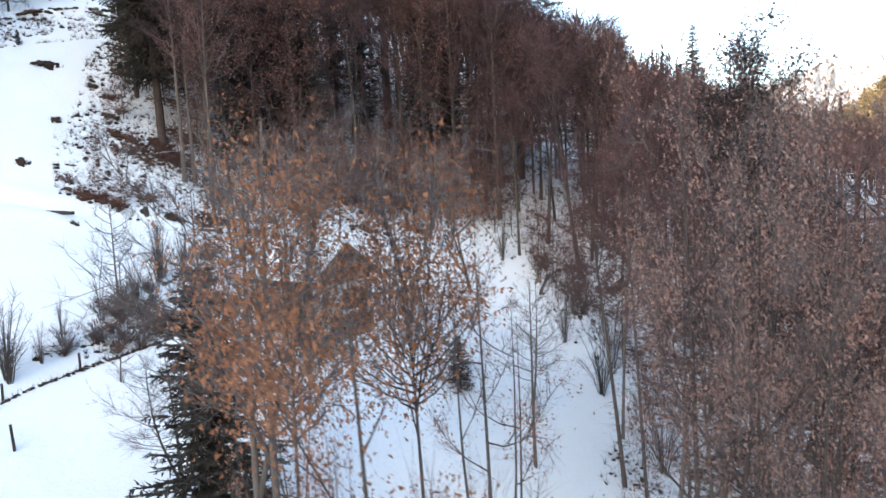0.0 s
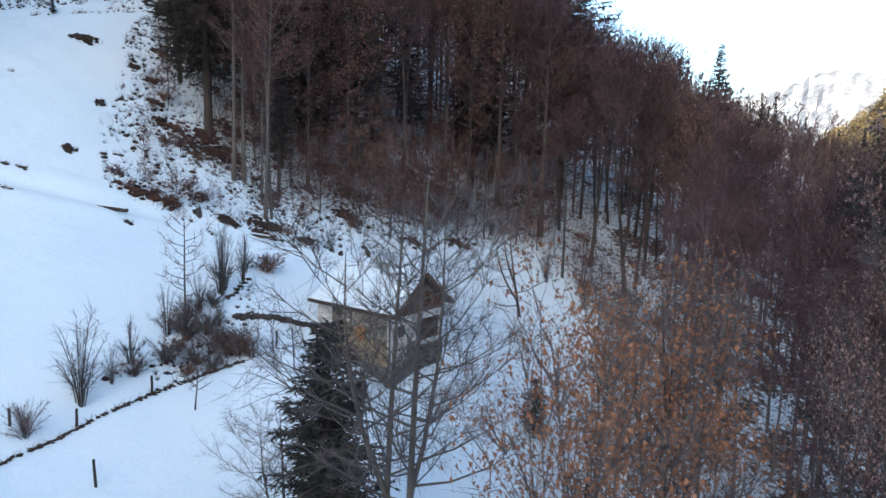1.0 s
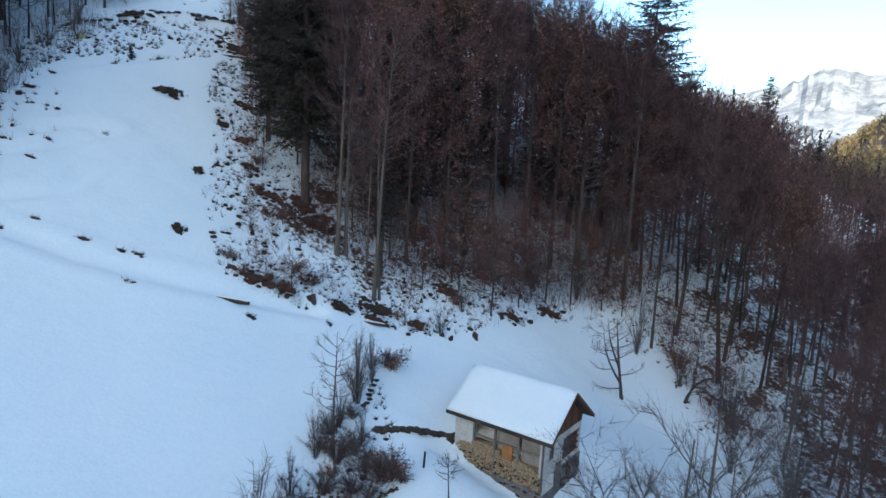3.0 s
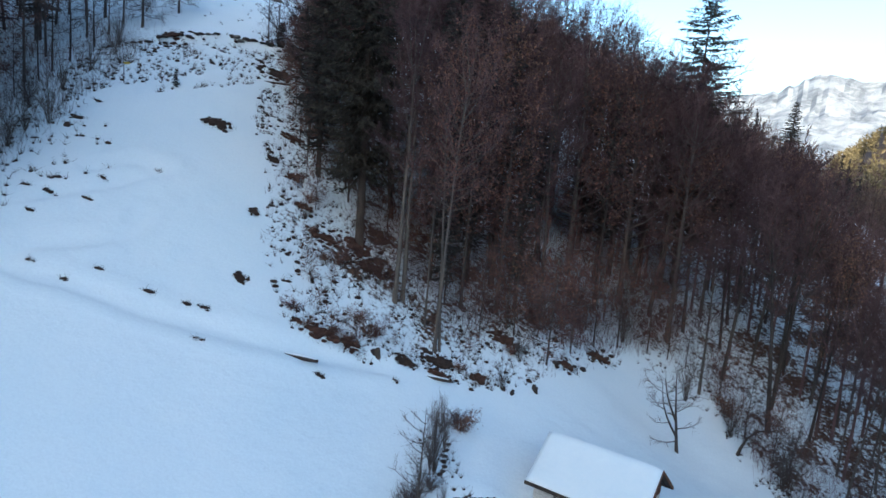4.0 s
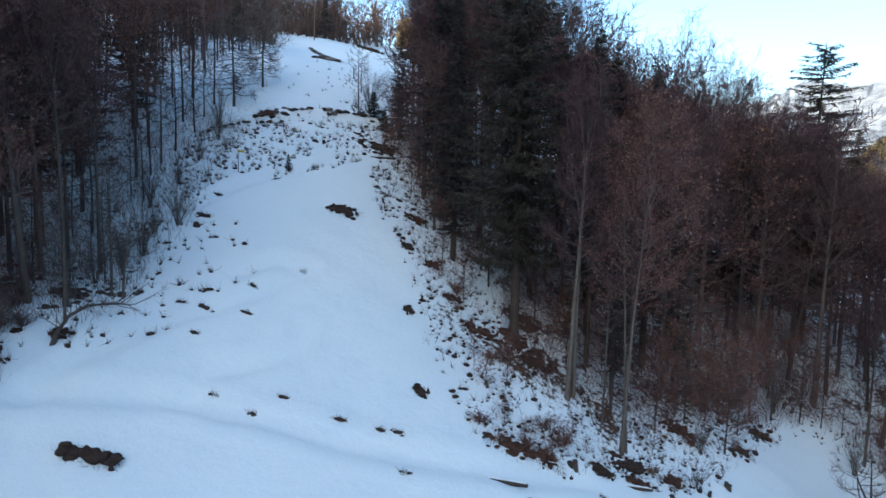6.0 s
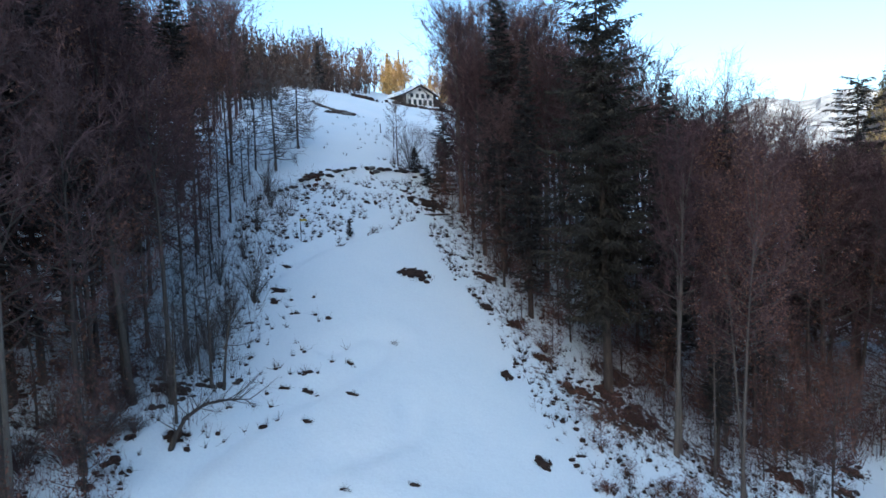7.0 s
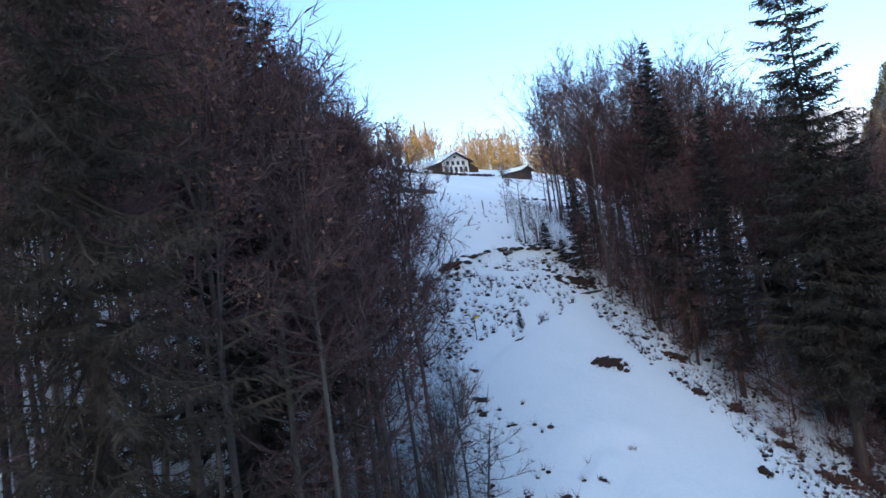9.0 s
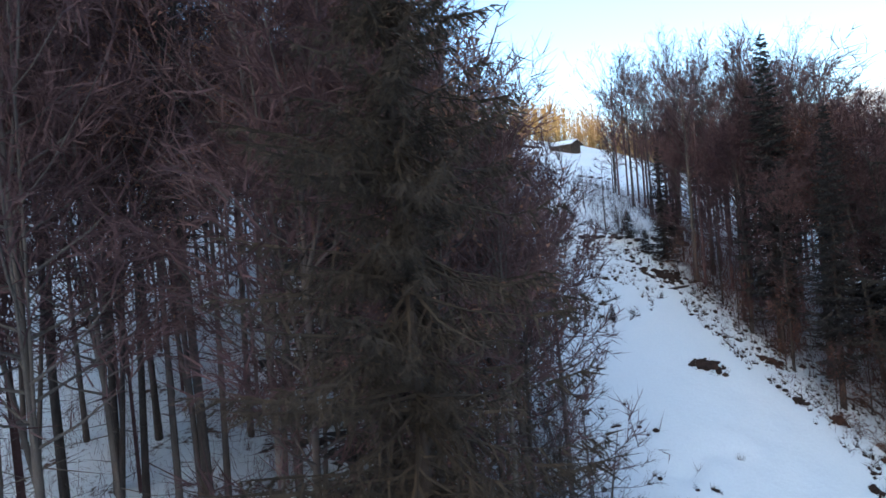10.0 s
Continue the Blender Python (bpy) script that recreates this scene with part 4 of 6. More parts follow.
def bent_tree(x, y, turn, size, seed, label):
    """A slender trunk bowed over by snow, with its twigs hanging from the arch."""
    bent = thing("bent_tree", label, "tree", pose(x, y, gz(x, y) - 0.15, 0, 0, turn) @ Matrix.Scale(size, 4))
    bow = [np.array(p, float) for p in ((0, 0, -0.2), (0.35, 0, 0.8), (0.95, 0.05, 1.75), (2.0, 0.1, 2.35), (3.3, 0.1, 2.4), (4.6, 0, 2.25))]
    q, b, c, r = Shape(), Shape(), Shape(), np.random.RandomState(seed)
    q.tube(bow, [0.2, 0.15, 0.12, 0.09, 0.06, 0.02], 7)
    for k in range(26):
        p, d = along(bow, r.uniform(0.2, 0.99))
        tip = unit(d * 0.7 + r.normal(size=3) * 0.6 + (0, 0, 0.3)) * r.uniform(0.8, 2.4)
        b.tube([p, p + tip * 0.5, p + tip + (0, 0, 0.15)], [0.03, 0.02, 0.006], 4, False)
        base = p + np.outer(r.uniform(0.2, 1, 16), tip)
        slivers(c, base, unit(tip) + r.normal(size=(16, 3)) * 0.6, r.uniform(0.3, 0.9, 16), 0.018, r)
    part("trunk", q, BARK, bent, smooth=True)
    tagged(part("branchwork", b, BARK, bent), kind="stuff")
    part("crown", c, GREY_TWIG, bent)
    return bent


bent_tree(-55.8, 49.3, 20, 1.0, 31, "bare tree bent low over the edge of the meadow")
bent_tree(8.6, 58.3, 10, 0.95, 32, "bare young tree arched over at the wood's edge")
for k, (x, y, h) in enumerate(((-58.4, 45.0, 8.0), (-60.6, 40.4, 9.5), (-60.0, 49.4, 8.5), (-63.0, 50.0, 10.0), (-59.6, 54.6, 8.0), (-61.6, 64.0, 8.5), (-59.0, 69.0, 8.0), (-62.0, 59.6, 9.5))):
    put(YOUNG_BEECH, x, y, h, 71 * k)


def fill(poly, box, tries, gap, seed, pick, most):
    rng = np.random.RandomState(seed)
    n = 0
    xs, ys = rng.uniform(box[0], box[1], tries), rng.uniform(box[2], box[3], tries)
    ok = inside(poly, xs, ys)
    for x, y in zip(xs[ok].tolist(), ys[ok].tolist()):
        if n >= most or not free(x, y, gap):
            continue
        kind, h = pick(rng, x, y)
        kind.plant(x, y, h, rng.uniform(0, 360), lean=(rng.normal() * 3.0, rng.normal() * 3.0), squeeze=rng.uniform(0.72, 1.22))
        n += 1


def east_height(x):
    """Taller towards the ridge in the west, lower down the slope."""
    return 27.5 - 11.5 * float(step(5, 33, x))


def pick_right(rng, x, y):
    u = rng.uniform()
    h = east_height(x) * rng.uniform(0.82, 1.06) * (0.8 if y < 60 else 1.0)
    if u < 0.12 and y > 58 and x < 8:
        return SPRUCE[rng.randint(3)], h * 0.9
    if u < 0.22 and (y > 56 or x < 4):
        return RUSTY[rng.randint(2)], h * 0.94
    deep = (y > 72 and x > -24) or (x > 14 and y > 30) or (y > 68 - 0.6 * abs(x + 14) and -26 < x < -2 and y > 66)
    if x > 8 and y < 60:
        return TALL[rng.randint(2)], h * 1.15
    if deep:
        return LIGHT[rng.randint(2)], h
    if u < 0.27:
        return PALE[rng.randint(2)], h
    return BEECH[rng.randint(4)], h


def pick_left(rng, x, y):
    u = rng.uniform()
    h = min(38, max(18, 38 - 0.5 * max(0, y - 52))) * rng.uniform(0.86, 1.05)
    if x < -63 and y < 74:
        return (RUSTY_TALL, h) if u < 0.25 else (TALL[rng.randint(2)], h)
    if u < 0.1:
        return SPRUCE[rng.randint(3)], h * 0.95
    if u < 0.42:
        return RUSTY[rng.randint(2)], h * 0.85
    if u < 0.52:
        return PALE[rng.randint(2)], h
    return BEECH[rng.randint(4)], h


east_rng = np.random.RandomState(9)
EDGE = RIGHT_WOOD[:18]
for (ax, ay), (bx, by) in zip(EDGE[1:], EDGE[2:]):
    n = int(math.hypot(bx - ax, by - ay) / 2.4)
    for k in range(n):
        t = (k + east_rng.uniform(0, 1)) / n
        x, y = ax + (bx - ax) * t + east_rng.uniform(0.2, 2.2), ay + (by - ay) * t + east_rng.normal() * 0.6
        if (x < -27 or x > 3) and east_rng.uniform() < 0.3 and free(x, y, 1.6):
            BEECH[0 if east_rng.uniform() < 0.6 else 2].plant(x, y, east_rng.uniform(14, 22), 61 * k)
        elif east_rng.uniform() < 0.45 and free(x, y, 1.2):
            THIN.plant(x, y, east_rng.uniform(4, 10), 61 * k, squeeze=0.9)
fill(RIGHT_WOOD, (-36, 22, 14, 82), 8000, 2.9, 5, pick_right, 135)
fill(LEFT_WOOD, (-90, -54, 34, 90), 5000, 3.6, 6, pick_left, 64)
edge_rng = np.random.RandomState(8)
for k in range(17):
    y = 46 + k * 2.5 + edge_rng.normal()
    x = -57.0 - 1.6 * math.exp(-((y - 64) / 8) ** 2) + 0.06 * max(0, y - 72) + edge_rng.normal() * 1.2
    if y > 54 or x < -60:
        put(THIN, x, y, edge_rng.uniform(4, 11), 77 * k, squeeze=1.0)


# ---- undergrowth and far woods ----
def thicket(name, label, poly, box, count, seed, hmax, mat, width=0.02):
    """Saplings and brushwood too fine to tell apart."""
    rng = np.random.RandomState(seed)
    s = Shape()
    xs, ys = rng.uniform(box[0], box[1], count * 3), rng.uniform(box[2], box[3], count * 3)
    ok = inside(poly, xs, ys)
    xs, ys = xs[ok][:count], ys[ok][:count]
    zs = ground_height(xs, ys)
    n = len(xs)
    p, h = np.stack([xs, ys, zs - 0.1], 1), hmax * rng.uniform(0.25, 1.0, n)
    for k in range(3):
        slivers(s, p + rng.normal(size=(n, 3)) * (0.25, 0.25, 0), rng.normal(size=(n, 3)) * 0.28 + (0, 0, 1), h * rng.uniform(0.6, 1, n), width * 1.6, rng)
    for k in range(7):
        q = p + np.stack([rng.normal(size=n) * 0.2 * h, rng.normal(size=n) * 0.2 * h, h * rng.uniform(0.25, 0.85, n)], 1)
        slivers(s, q, rng.normal(size=(n, 3)) * 0.8 + (0, 0, 0.6), h * rng.uniform(0.2, 0.45, n), width, rng)
    return tagged(new(name, s.mesh(name, mat)), label, "undergrowth", kind="stuff")


def far_woods(name, label, spots, mats, seed, size=(13, 20), conifer=0.3, thick=0.2, clumps=120, tall=None, clear=0.22):
    """Distant trees, each a stem with a crown of clumps."""
    rng = np.random.RandomState(seed)
    shapes = [Shape() for m in mats]
    tops = ground_height(np.array([q[0] for q in spots]), np.array([q[1] for q in spots]))
    for (x, y), z in zip(spots, tops):
        h = rng.uniform(*size) * (tall(x) if tall else 1)
        cone = rng.uniform() < conifer
        s = shapes[0 if (cone or len(mats) == 1) else 1]
        p = np.array([x, y, z - 0.3])
        s.tube([p, p + (0, 0, h * 0.5), p + (0, 0, h * (0.97 if cone else 0.75))], [0.15, 0.1, 0.02], 4, False)
        w = h * (0.17 if cone else 0.27)
        a, n = rng.uniform(0, 6.28, clumps), clumps
        ring = np.stack([np.cos(a), np.sin(a), 0 * a], 1)
        if cone:
            t = rng.uniform(0.1, 1, n) ** 0.8
            q = p + ring * (w * (1 - t) * rng.uniform(0.3, 1.1, n))[:, None] + np.outer(h * t, (0, 0, 1))
            d = ring + (0, 0, -0.5) + rng.normal(size=(n, 3)) * 0.2
            slivers(s, q - 0.4 * ring, d, 0.5 + 1.3 * (1 - t), 0.55 * (120 / n) ** 0.5, rng)
        elif thick < 0.5:
            # limbs fanning up and out, each with branches and twigs
            nl, nb = 15, n // 5
            t0, b = rng.uniform(clear, 0.68, nl), rng.uniform(0, 6.28, nl)
            spread = rng.uniform(0.2, 1.0, nl)
            la = np.stack([np.cos(b) * spread, np.sin(b) * spread, np.ones(nl)], 1)
            la = la / np.linalg.norm(la, axis=1, keepdims=True)
            start = p + np.outer(h * t0, (0, 0, 1))
            ll = h * (1.02 - 0.12 * spread - t0) * rng.uniform(0.7, 1.0, nl)
            slivers(s, start, la, ll, 0.1, rng)
            i, u = rng.randint(nl, size=nb), rng.uniform(0.15, 0.97, nb)
            bp = start[i] + la[i] * (ll[i] * u)[:, None]
            bd = la[i] + rng.normal(size=(nb, 3)) * 0.42
            bd = bd / np.linalg.norm(bd, axis=1, keepdims=True)
            bl = ll[i] * rng.uniform(0.2, 0.42, nb) * (1.2 - 0.7 * u)
            slivers(s, bp, bd, bl, thick * 0.9, rng)
            j, v = rng.randint(nb, size=n - nb), rng.uniform(0.15, 1, n - nb)
            tp = bp[j] + bd[j] * (bl[j] * v)[:, None]
            td = bd[j] + rng.normal(size=(n - nb, 3)) * 0.6 + (0, 0, 0.12)
            slivers(s, tp, td, rng.uniform(0.4, 1.0, n - nb) * (300 / n) ** 0.25, thick, rng)
        else:
            t = rng.uniform(0.25, 1, n)
            r = w * np.sin(math.pi * np.minimum(1, (t - 0.15) / 0.95)) ** 0.7 * rng.uniform(0.1, 1.0, n)
            q = p + ring * (r * 0.6)[:, None] + np.outer(h * t * 0.9, (0, 0, 1))
            d = ring * 0.9 + (0, 0, 0.7) + rng.normal(size=(n, 3)) * 0.6
            slivers(s, q, d, rng.uniform(1.0, 2.6, n) * (120 / n) ** 0.25, thick, rng)
    for s, m in zip(shapes, mats):
        if s.f:
            tagged(new(name, s.mesh(name, m)), label, "woods", kind="stuff")


def scatter(count, box, seed, keep, gap=3.0, poly=None):
    rng = np.random.RandomState(seed)
    out, cells = [], set()
    xs, ys = rng.uniform(box[0], box[1], count * 20), rng.uniform(box[2], box[3], count * 20)
    if poly:
        ok = inside(poly, xs, ys)
        xs, ys = xs[ok], ys[ok]
    for x, y in zip(xs.tolist(), ys.tolist()):
        c = (int(x // gap), int(y // gap))
        if c in cells or not keep(x, y):
            continue
        cells.add(c)
        out.append((x, y))
        if len(out) >= count:
            break
    return out


def gold_hill(x, y):
    a, r = math.degrees(math.atan2(x + 20, y - 10)), math.hypot(x + 20, y - 10)
    return 33.5 < a < 58 and 330 < r < 950


thicket("undergrowth", "bare brown saplings and brushwood on the wood floor", RIGHT_WOOD, (-36, 34, 15, 96), 3000, 61, 5.5, TWIG, 0.022)
thicket("undergrowth", "bare brown saplings and brushwood on the wood floor", ((-64, 49), (-57, 50), (-58, 66), (-55, 82), (-60, 86), (-65, 70)), (-66, -54, 48, 87), 420, 62, 3.4, TWIG, 0.024)
thicket("undergrowth", "low brown brushwood among tall trunks", ((-95, 34), (-68, 36), (-60, 46), (-58, 60), (-64, 76), (-95, 76)), (-96, -57, 33, 77), 1100, 60, 4.0, TWIG, 0.02)
LOWER_EDGE = ((-72, 40), (-60, 42), (-57.2, 46), (-57.4, 49), (-58.6, 52), (-60, 58), (-66, 60), (-72, 52))
thicket("undergrowth", "dense brown tangle of twigs at the wood's lower edge", LOWER_EDGE, (-73, -56, 39, 61), 640, 70, 2.6, TWIG, 0.02)
thicket("edge_scrub", "thin grey scrub along the edge of the meadow", ((-57, 50), (-58, 58), (-60, 66), (-57, 74), (-55, 82), (-51, 83), (-52, 76), (-53, 68), (-53.5, 58), (-54.5, 51)), (-61, -50, 50, 84), 330, 63, 3.2, GREY_TWIG, 0.024)
thicket("edge_scrub", "thin rust-brown scrub at the wood's edge", BRUSH, (-44, 0, 49, 93), 420, 64, 1.3, TWIG, 0.02)
thicket("undergrowth", "dense brown saplings along the upper wood edge", ((-33.6, 74), (-34.6, 84), (-33.4, 92), (-33, 104), (-27, 104), (-27, 84), (-27, 70)), (-35, -26, 69, 105), 420, 67, 6.0, TWIG, 0.028)
thicket("undergrowth", "dense brown saplings along the lower wood edge", ((-15, 59), (-9, 64), (-2, 69.5), (4.5, 69.5), (9.8, 63), (10, 57), (14, 50), (18, 52), (13, 66), (4, 75), (-10, 69), (-16, 63)), (-17, 19, 49, 76), 420, 68, 5.0, TWIG, 0.022)
thicket("undergrowth", "low rust-brown brushwood under the first trees", ((-28, 60), (-24, 57), (-18, 56), (-10, 61.5), (-3, 68), (-12, 73), (-26, 67)), (-29, -2, 55, 74), 760, 69, 3.8, TWIG, 0.02)
thicket("undergrowth", "tall brown saplings in the steep inner wood", ((-26, 66), (-10, 69), (8, 71), (14, 90), (-26, 92)), (-27, 15, 65, 93), 1000, 59, 8.0, TWIG, 0.03)
thicket("undergrowth", "brown brushwood on the bank at the wood's lower edge", ((-10, 60.5), (-3, 64.5), (3, 68), (6, 73), (-2, 71), (-10, 65)), (-11, 7, 60, 74), 420, 71, 3.0, TWIG, 0.022)
thicket("edge_scrub", "thin grey scrub beside the upper meadow", ((-42, 89), (-33, 89), (-30, 120), (-38, 112)), (-44, -28, 88, 122), 260, 65, 2.6, GREY_TWIG, 0.024)
far_woods("deep_woods", "dense brown bare trees deeper in the east wood", scatter(235, (-34, 62, 14, 84), 70, lambda x, y: y > 76 or x > 17, 2.7, RIGHT_WOOD), (NEEDLE, TWIG), 70, (0.68, 1.02), 0.0, 0.052, 560, east_height, 0.42)
far_woods("deep_woods", "dense brown bare trees with low boughs in the upper wood", scatter(120, (-34, 40, 84, 122), 77, lambda x, y: True, 3.4, RIGHT_WOOD), (NEEDLE, TWIG), 77, (0.6, 0.92), 0.0, 0.055, 680, east_height, 0.25)
far_woods("deep_woods", "tall bare trees deep in the west wood", scatter(50, (-115, -80, 40, 84), 76, lambda x, y: True, 4.0, LEFT_WOOD), (NEEDLE, TWIG), 76, (27, 32), 0.0, 0.08, 620, clear=0.6)
far_woods("deep_woods", "dense brown bare trees farther up the west wood", scatter(110, (-120, -60, 84, 130), 78, lambda x, y: True, 3.4, LEFT_WOOD), (NEEDLE, TWIG), 78, (19, 28), 0.06, 0.085, 480, clear=0.4)
far_woods("far_woods", "brown bare woods with spruces on the upper west slope", scatter(430, (-150, -40, 122, 290), 71, lambda x, y: x < -57 - 0.22 * (y - 120) * (y < 175) + 0.35 * min(45, max(0, y - 190))), (NEEDLE, FAR_BROWN), 71, (7, 20), 0.12, 0.17, 300, clear=0.06)
thicket("undergrowth", "brown brushwood among the trees on the upper brow", ((-62, 150), (-68, 172), (-58, 190), (-54, 200), (-47, 216), (-43, 236), (-60, 246), (-88, 220), (-88, 160)), (-90, -40, 148, 248), 900, 66, 9.0, FAR_BROWN, 0.13)
far_woods("far_woods", "brown bare woods on the upper east slope", scatter(330, (-30, 150, 104, 225), 72, lambda x, y: x > -28 + 0.22 * (y - 120) and not (y > 150 and x < 6 + 0.3 * (y - 195))), (NEEDLE, FAR_BROWN), 72, (12, 18), 0.2)
far_woods("far_woods", "brown bare woods falling to the valley", scatter(420, (58, 190, 10, 230), 73, lambda x, y: True, 4.0), (NEEDLE, FAR_BROWN), 73, (8, 13), 0.2)
# both golden woods carry painted sunlight in their warm, lighter colours
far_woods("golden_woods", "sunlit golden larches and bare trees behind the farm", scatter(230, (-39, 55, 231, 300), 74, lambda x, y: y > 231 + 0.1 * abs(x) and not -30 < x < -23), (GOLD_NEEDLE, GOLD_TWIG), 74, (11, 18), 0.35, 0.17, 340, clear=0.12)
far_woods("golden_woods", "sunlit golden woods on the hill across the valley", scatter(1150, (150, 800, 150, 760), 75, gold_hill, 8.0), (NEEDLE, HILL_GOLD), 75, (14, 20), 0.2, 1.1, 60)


# ---- tufts, stones and bare patches in the snow ----
def tufts(name, label, poly, box, count, seed, big=1.0):
    """Clods and dead grass poking out of the snow."""
    rng = np.random.RandomState(seed)
    s, g = Shape(), Shape()
    xs, ys = rng.uniform(box[0], box[1], count * 5), rng.uniform(box[2], box[3], count * 5)
    ok = inside(poly, xs, ys) & np.array([noise.noise(Vector((x * 0.45, y * 0.45, seed))) > rng.uniform(-0.5, 0.35) for x, y in zip(xs, ys)])
    xs, ys = xs[ok][:count], ys[ok][:count]
    for x, y, z in zip(xs, ys, ground_height(xs, ys)):
        r = big * rng.uniform(0.04, 0.14) * (1.9 if rng.uniform() < 0.15 else 1)
        s.rock((x, y, z - 0.02), (r, r * rng.uniform(0.5, 1.0), r * rng.uniform(0.6, 1.3)), rng)
        for k in range(12):
            sliver(g, np.array([x, y, z]) + rng.normal(size=3) * (r * 0.5, r * 0.5, 0), unit(rng.normal(size=3) * 0.5 + (0, 0, 0.75)), rng.uniform(0.15, 0.6) * big, 0.026, rng)
    ob = tagged(new(name, s.mesh(name, EARTH)), label, "tufts", kind="stuff")
    part("dead_grass", g, DRY_GRASS, ob)
    return ob


tufts("snowy_tufts", "dark earth clods and dead grass showing through snow", BRUSH, (-44, 0, 49, 93), 1700, 81, 1.25)
tufts("snowy_tufts", "dark tussocks scattered over the steep snowy slope", UPPER_ROUGH, (-58, -35, 66, 89), 460, 82, 1.3)
tufts("snowy_tufts", "sparse dark tussocks along the meadow edge", ((-56, 50), (-52, 50.5), (-47.5, 56), (-46, 60), (-49, 66), (-54, 66), (-55.5, 58)), (-57, -45, 49, 67), 70, 86, 1.5)
tufts("snowy_tufts", "dark tussocks under the edge of the wood", ((-57, 48), (-62, 58), (-60, 70), (-57, 80), (-52, 84), (-51, 74), (-54, 66), (-55, 58), (-53.5, 50)), (-63, -50, 47, 85), 260, 83, 1.1)
tufts("snowy_tufts", "brown clods and dead stalks under the wood's lower edge", LOWER_EDGE, (-73, -56, 39, 61), 420, 88, 1.5)
tufts("snowy_tufts", "scattered grass tips on the upper meadow", ((-50, 90), (-38, 90), (-36, 112), (-48, 130)), (-52, -34, 88, 132), 55, 84, 0.9)
tufts("snowy_tufts", "dark clods and twigs along the lower wood edge", ((-4, 62), (3, 67), (8.5, 62), (8.5, 56), (10.5, 50), (12.5, 45), (9.5, 38), (7, 33), (10, 32), (13, 40), (16, 46), (13, 54), (12, 62), (5, 72), (-4, 68)), (-5, 17, 31, 73), 420, 87, 1.2)
tufts("snowy_tufts", "dark clods by the path below the meadow", ((-23.5, 34.5), (-20, 34.6), (-16.2, 37.8), (-16.5, 40.5), (-18.5, 47.5), (-20, 46), (-20.5, 40), (-23, 37)), (-24, -15, 34, 48), 130, 85, 1.0)


def bare_patch(x, y, w, seed, label, mat=EARTH, d=0.55, high=0.22, grass=26):
    """A hump of earth that the snow has left."""
    rng = np.random.RandomState(seed)
    ob = thing("earth_patch", label, "bare patch", pose(x, y, gz(x, y), 0, 0, 0), "bare patches in the snow")
    s, g = Shape(), Shape()
    z0 = gz(x, y)
    n = int(min(110, 14 + 42 * w * d))
    a, r = rng.uniform(0, 6.28, n), np.abs(rng.normal(size=n)) * 0.2
    px, py = np.cos(a) * r * w, np.sin(a) * r * w * d
    keep = np.array([noise.noise(Vector(((x + q) * 1.6, (y + u) * 2.4, seed))) > -0.12 for q, u in zip(px, py)])
    px, py, r = px[keep], py[keep], r[keep]
    lift = ground_height(x + px, y + py) - z0
    for q, u, v, e in zip(px.tolist(), py.tolist(), lift.tolist(), r.tolist()):
        b = (0.075 + 0.036 * min(w, 4)) * rng.uniform(0.5, 1.3)
        s.rock((q, u, v + high * max(0, 0.35 - e)), (b * 1.5, b, high * rng.uniform(0.5, 1.0) + 0.05), rng)
    tagged(part("soil", s, mat, ob), kind="stuff")
    for k in range(min(16, int(3 + w * 3))):
        a, r = rng.uniform(0, 6.28), 0.42 * rng.uniform(0, 1) ** 0.5
        px, py, q = math.cos(a) * r * w, math.sin(a) * r * w * d, Shape()
        e = high * rng.uniform(0.35, 0.9)
        q.rock((px, py, float(slope_height(x + px, y + py) - slope_height(x, y)) + high * 0.5), (e, e * rng.uniform(0.6, 1), e * 0.8), rng)
        part("clod", q, mat, ob)
    m = grass * 6
    a, r = rng.uniform(0, 6.28, m), 0.5 * rng.uniform(0, 1, m) ** 0.5
    px, py = np.cos(a) * r * w, np.sin(a) * r * w * d
    slivers(g, np.stack([px, py, ground_height(x + px, y + py) - z0 + 0.03], 1), rng.normal(size=(m, 3)) * 0.7 + (0, 0, 0.5), rng.uniform(0.12, 0.45, m), 0.028, rng)
    tagged(part("dead_grass", g, DRY_GRASS, ob), kind="stuff")
    return ob


SMALL = "small patch of dark earth and grass in the snow"
for k, (x, y, w) in enumerate(((-51.8, 66.0, 2.0), (-53.9, 62.8, 0.9), (-46.0, 58.3, 0.9), (-50.2, 55.3, 0.8), (-48.7, 55.6, 1.1), (-45.8, 55.4, 0.8), (-46.1, 48.6, 0.6), (-43.8, 48.2, 0.6), (-42.2, 49.5, 0.9), (-38.7, 48.9, 1.2), (-36.2, 49.0, 0.8), (-35.1, 49.2, 1.1), (-34.7, 46.6, 1.1), (-26.9, 47.3, 0.8), (-21.9, 49.3, 0.6), (-48.6, 52.9, 0.8), (-50.2, 63.5, 0.6), (-42.8, 61.1, 0.8), (-47.1, 72.2, 0.9), (-51.6, 69.3, 0.9), (-46.2, 76.2, 0.8))):
    bare_patch(x, y, w * 0.9, 300 + k, SMALL, d=0.3, high=0.06, grass=9)
for k, (x, y, w) in enumerate(((-33.7, 52.7, 1.1), (-34.5, 59.6, 1.0), (-34.6, 66.8, 1.1))):
    bare_patch(x, y, w, 330 + k, "round brown clump at the edge of the rough strip", d=0.8, high=0.3)
bare_patch(-40.4, 69.2, 3.3, 340, "wide dark patch of bare earth on the meadow", high=0.35)
bare_patch(-50.9, 43.4, 3.6, 341, "long dark cut bank of earth with grass tufts", high=0.45, d=0.35)
RUST = "bank of rust-brown earth and dead leaves between tree roots"
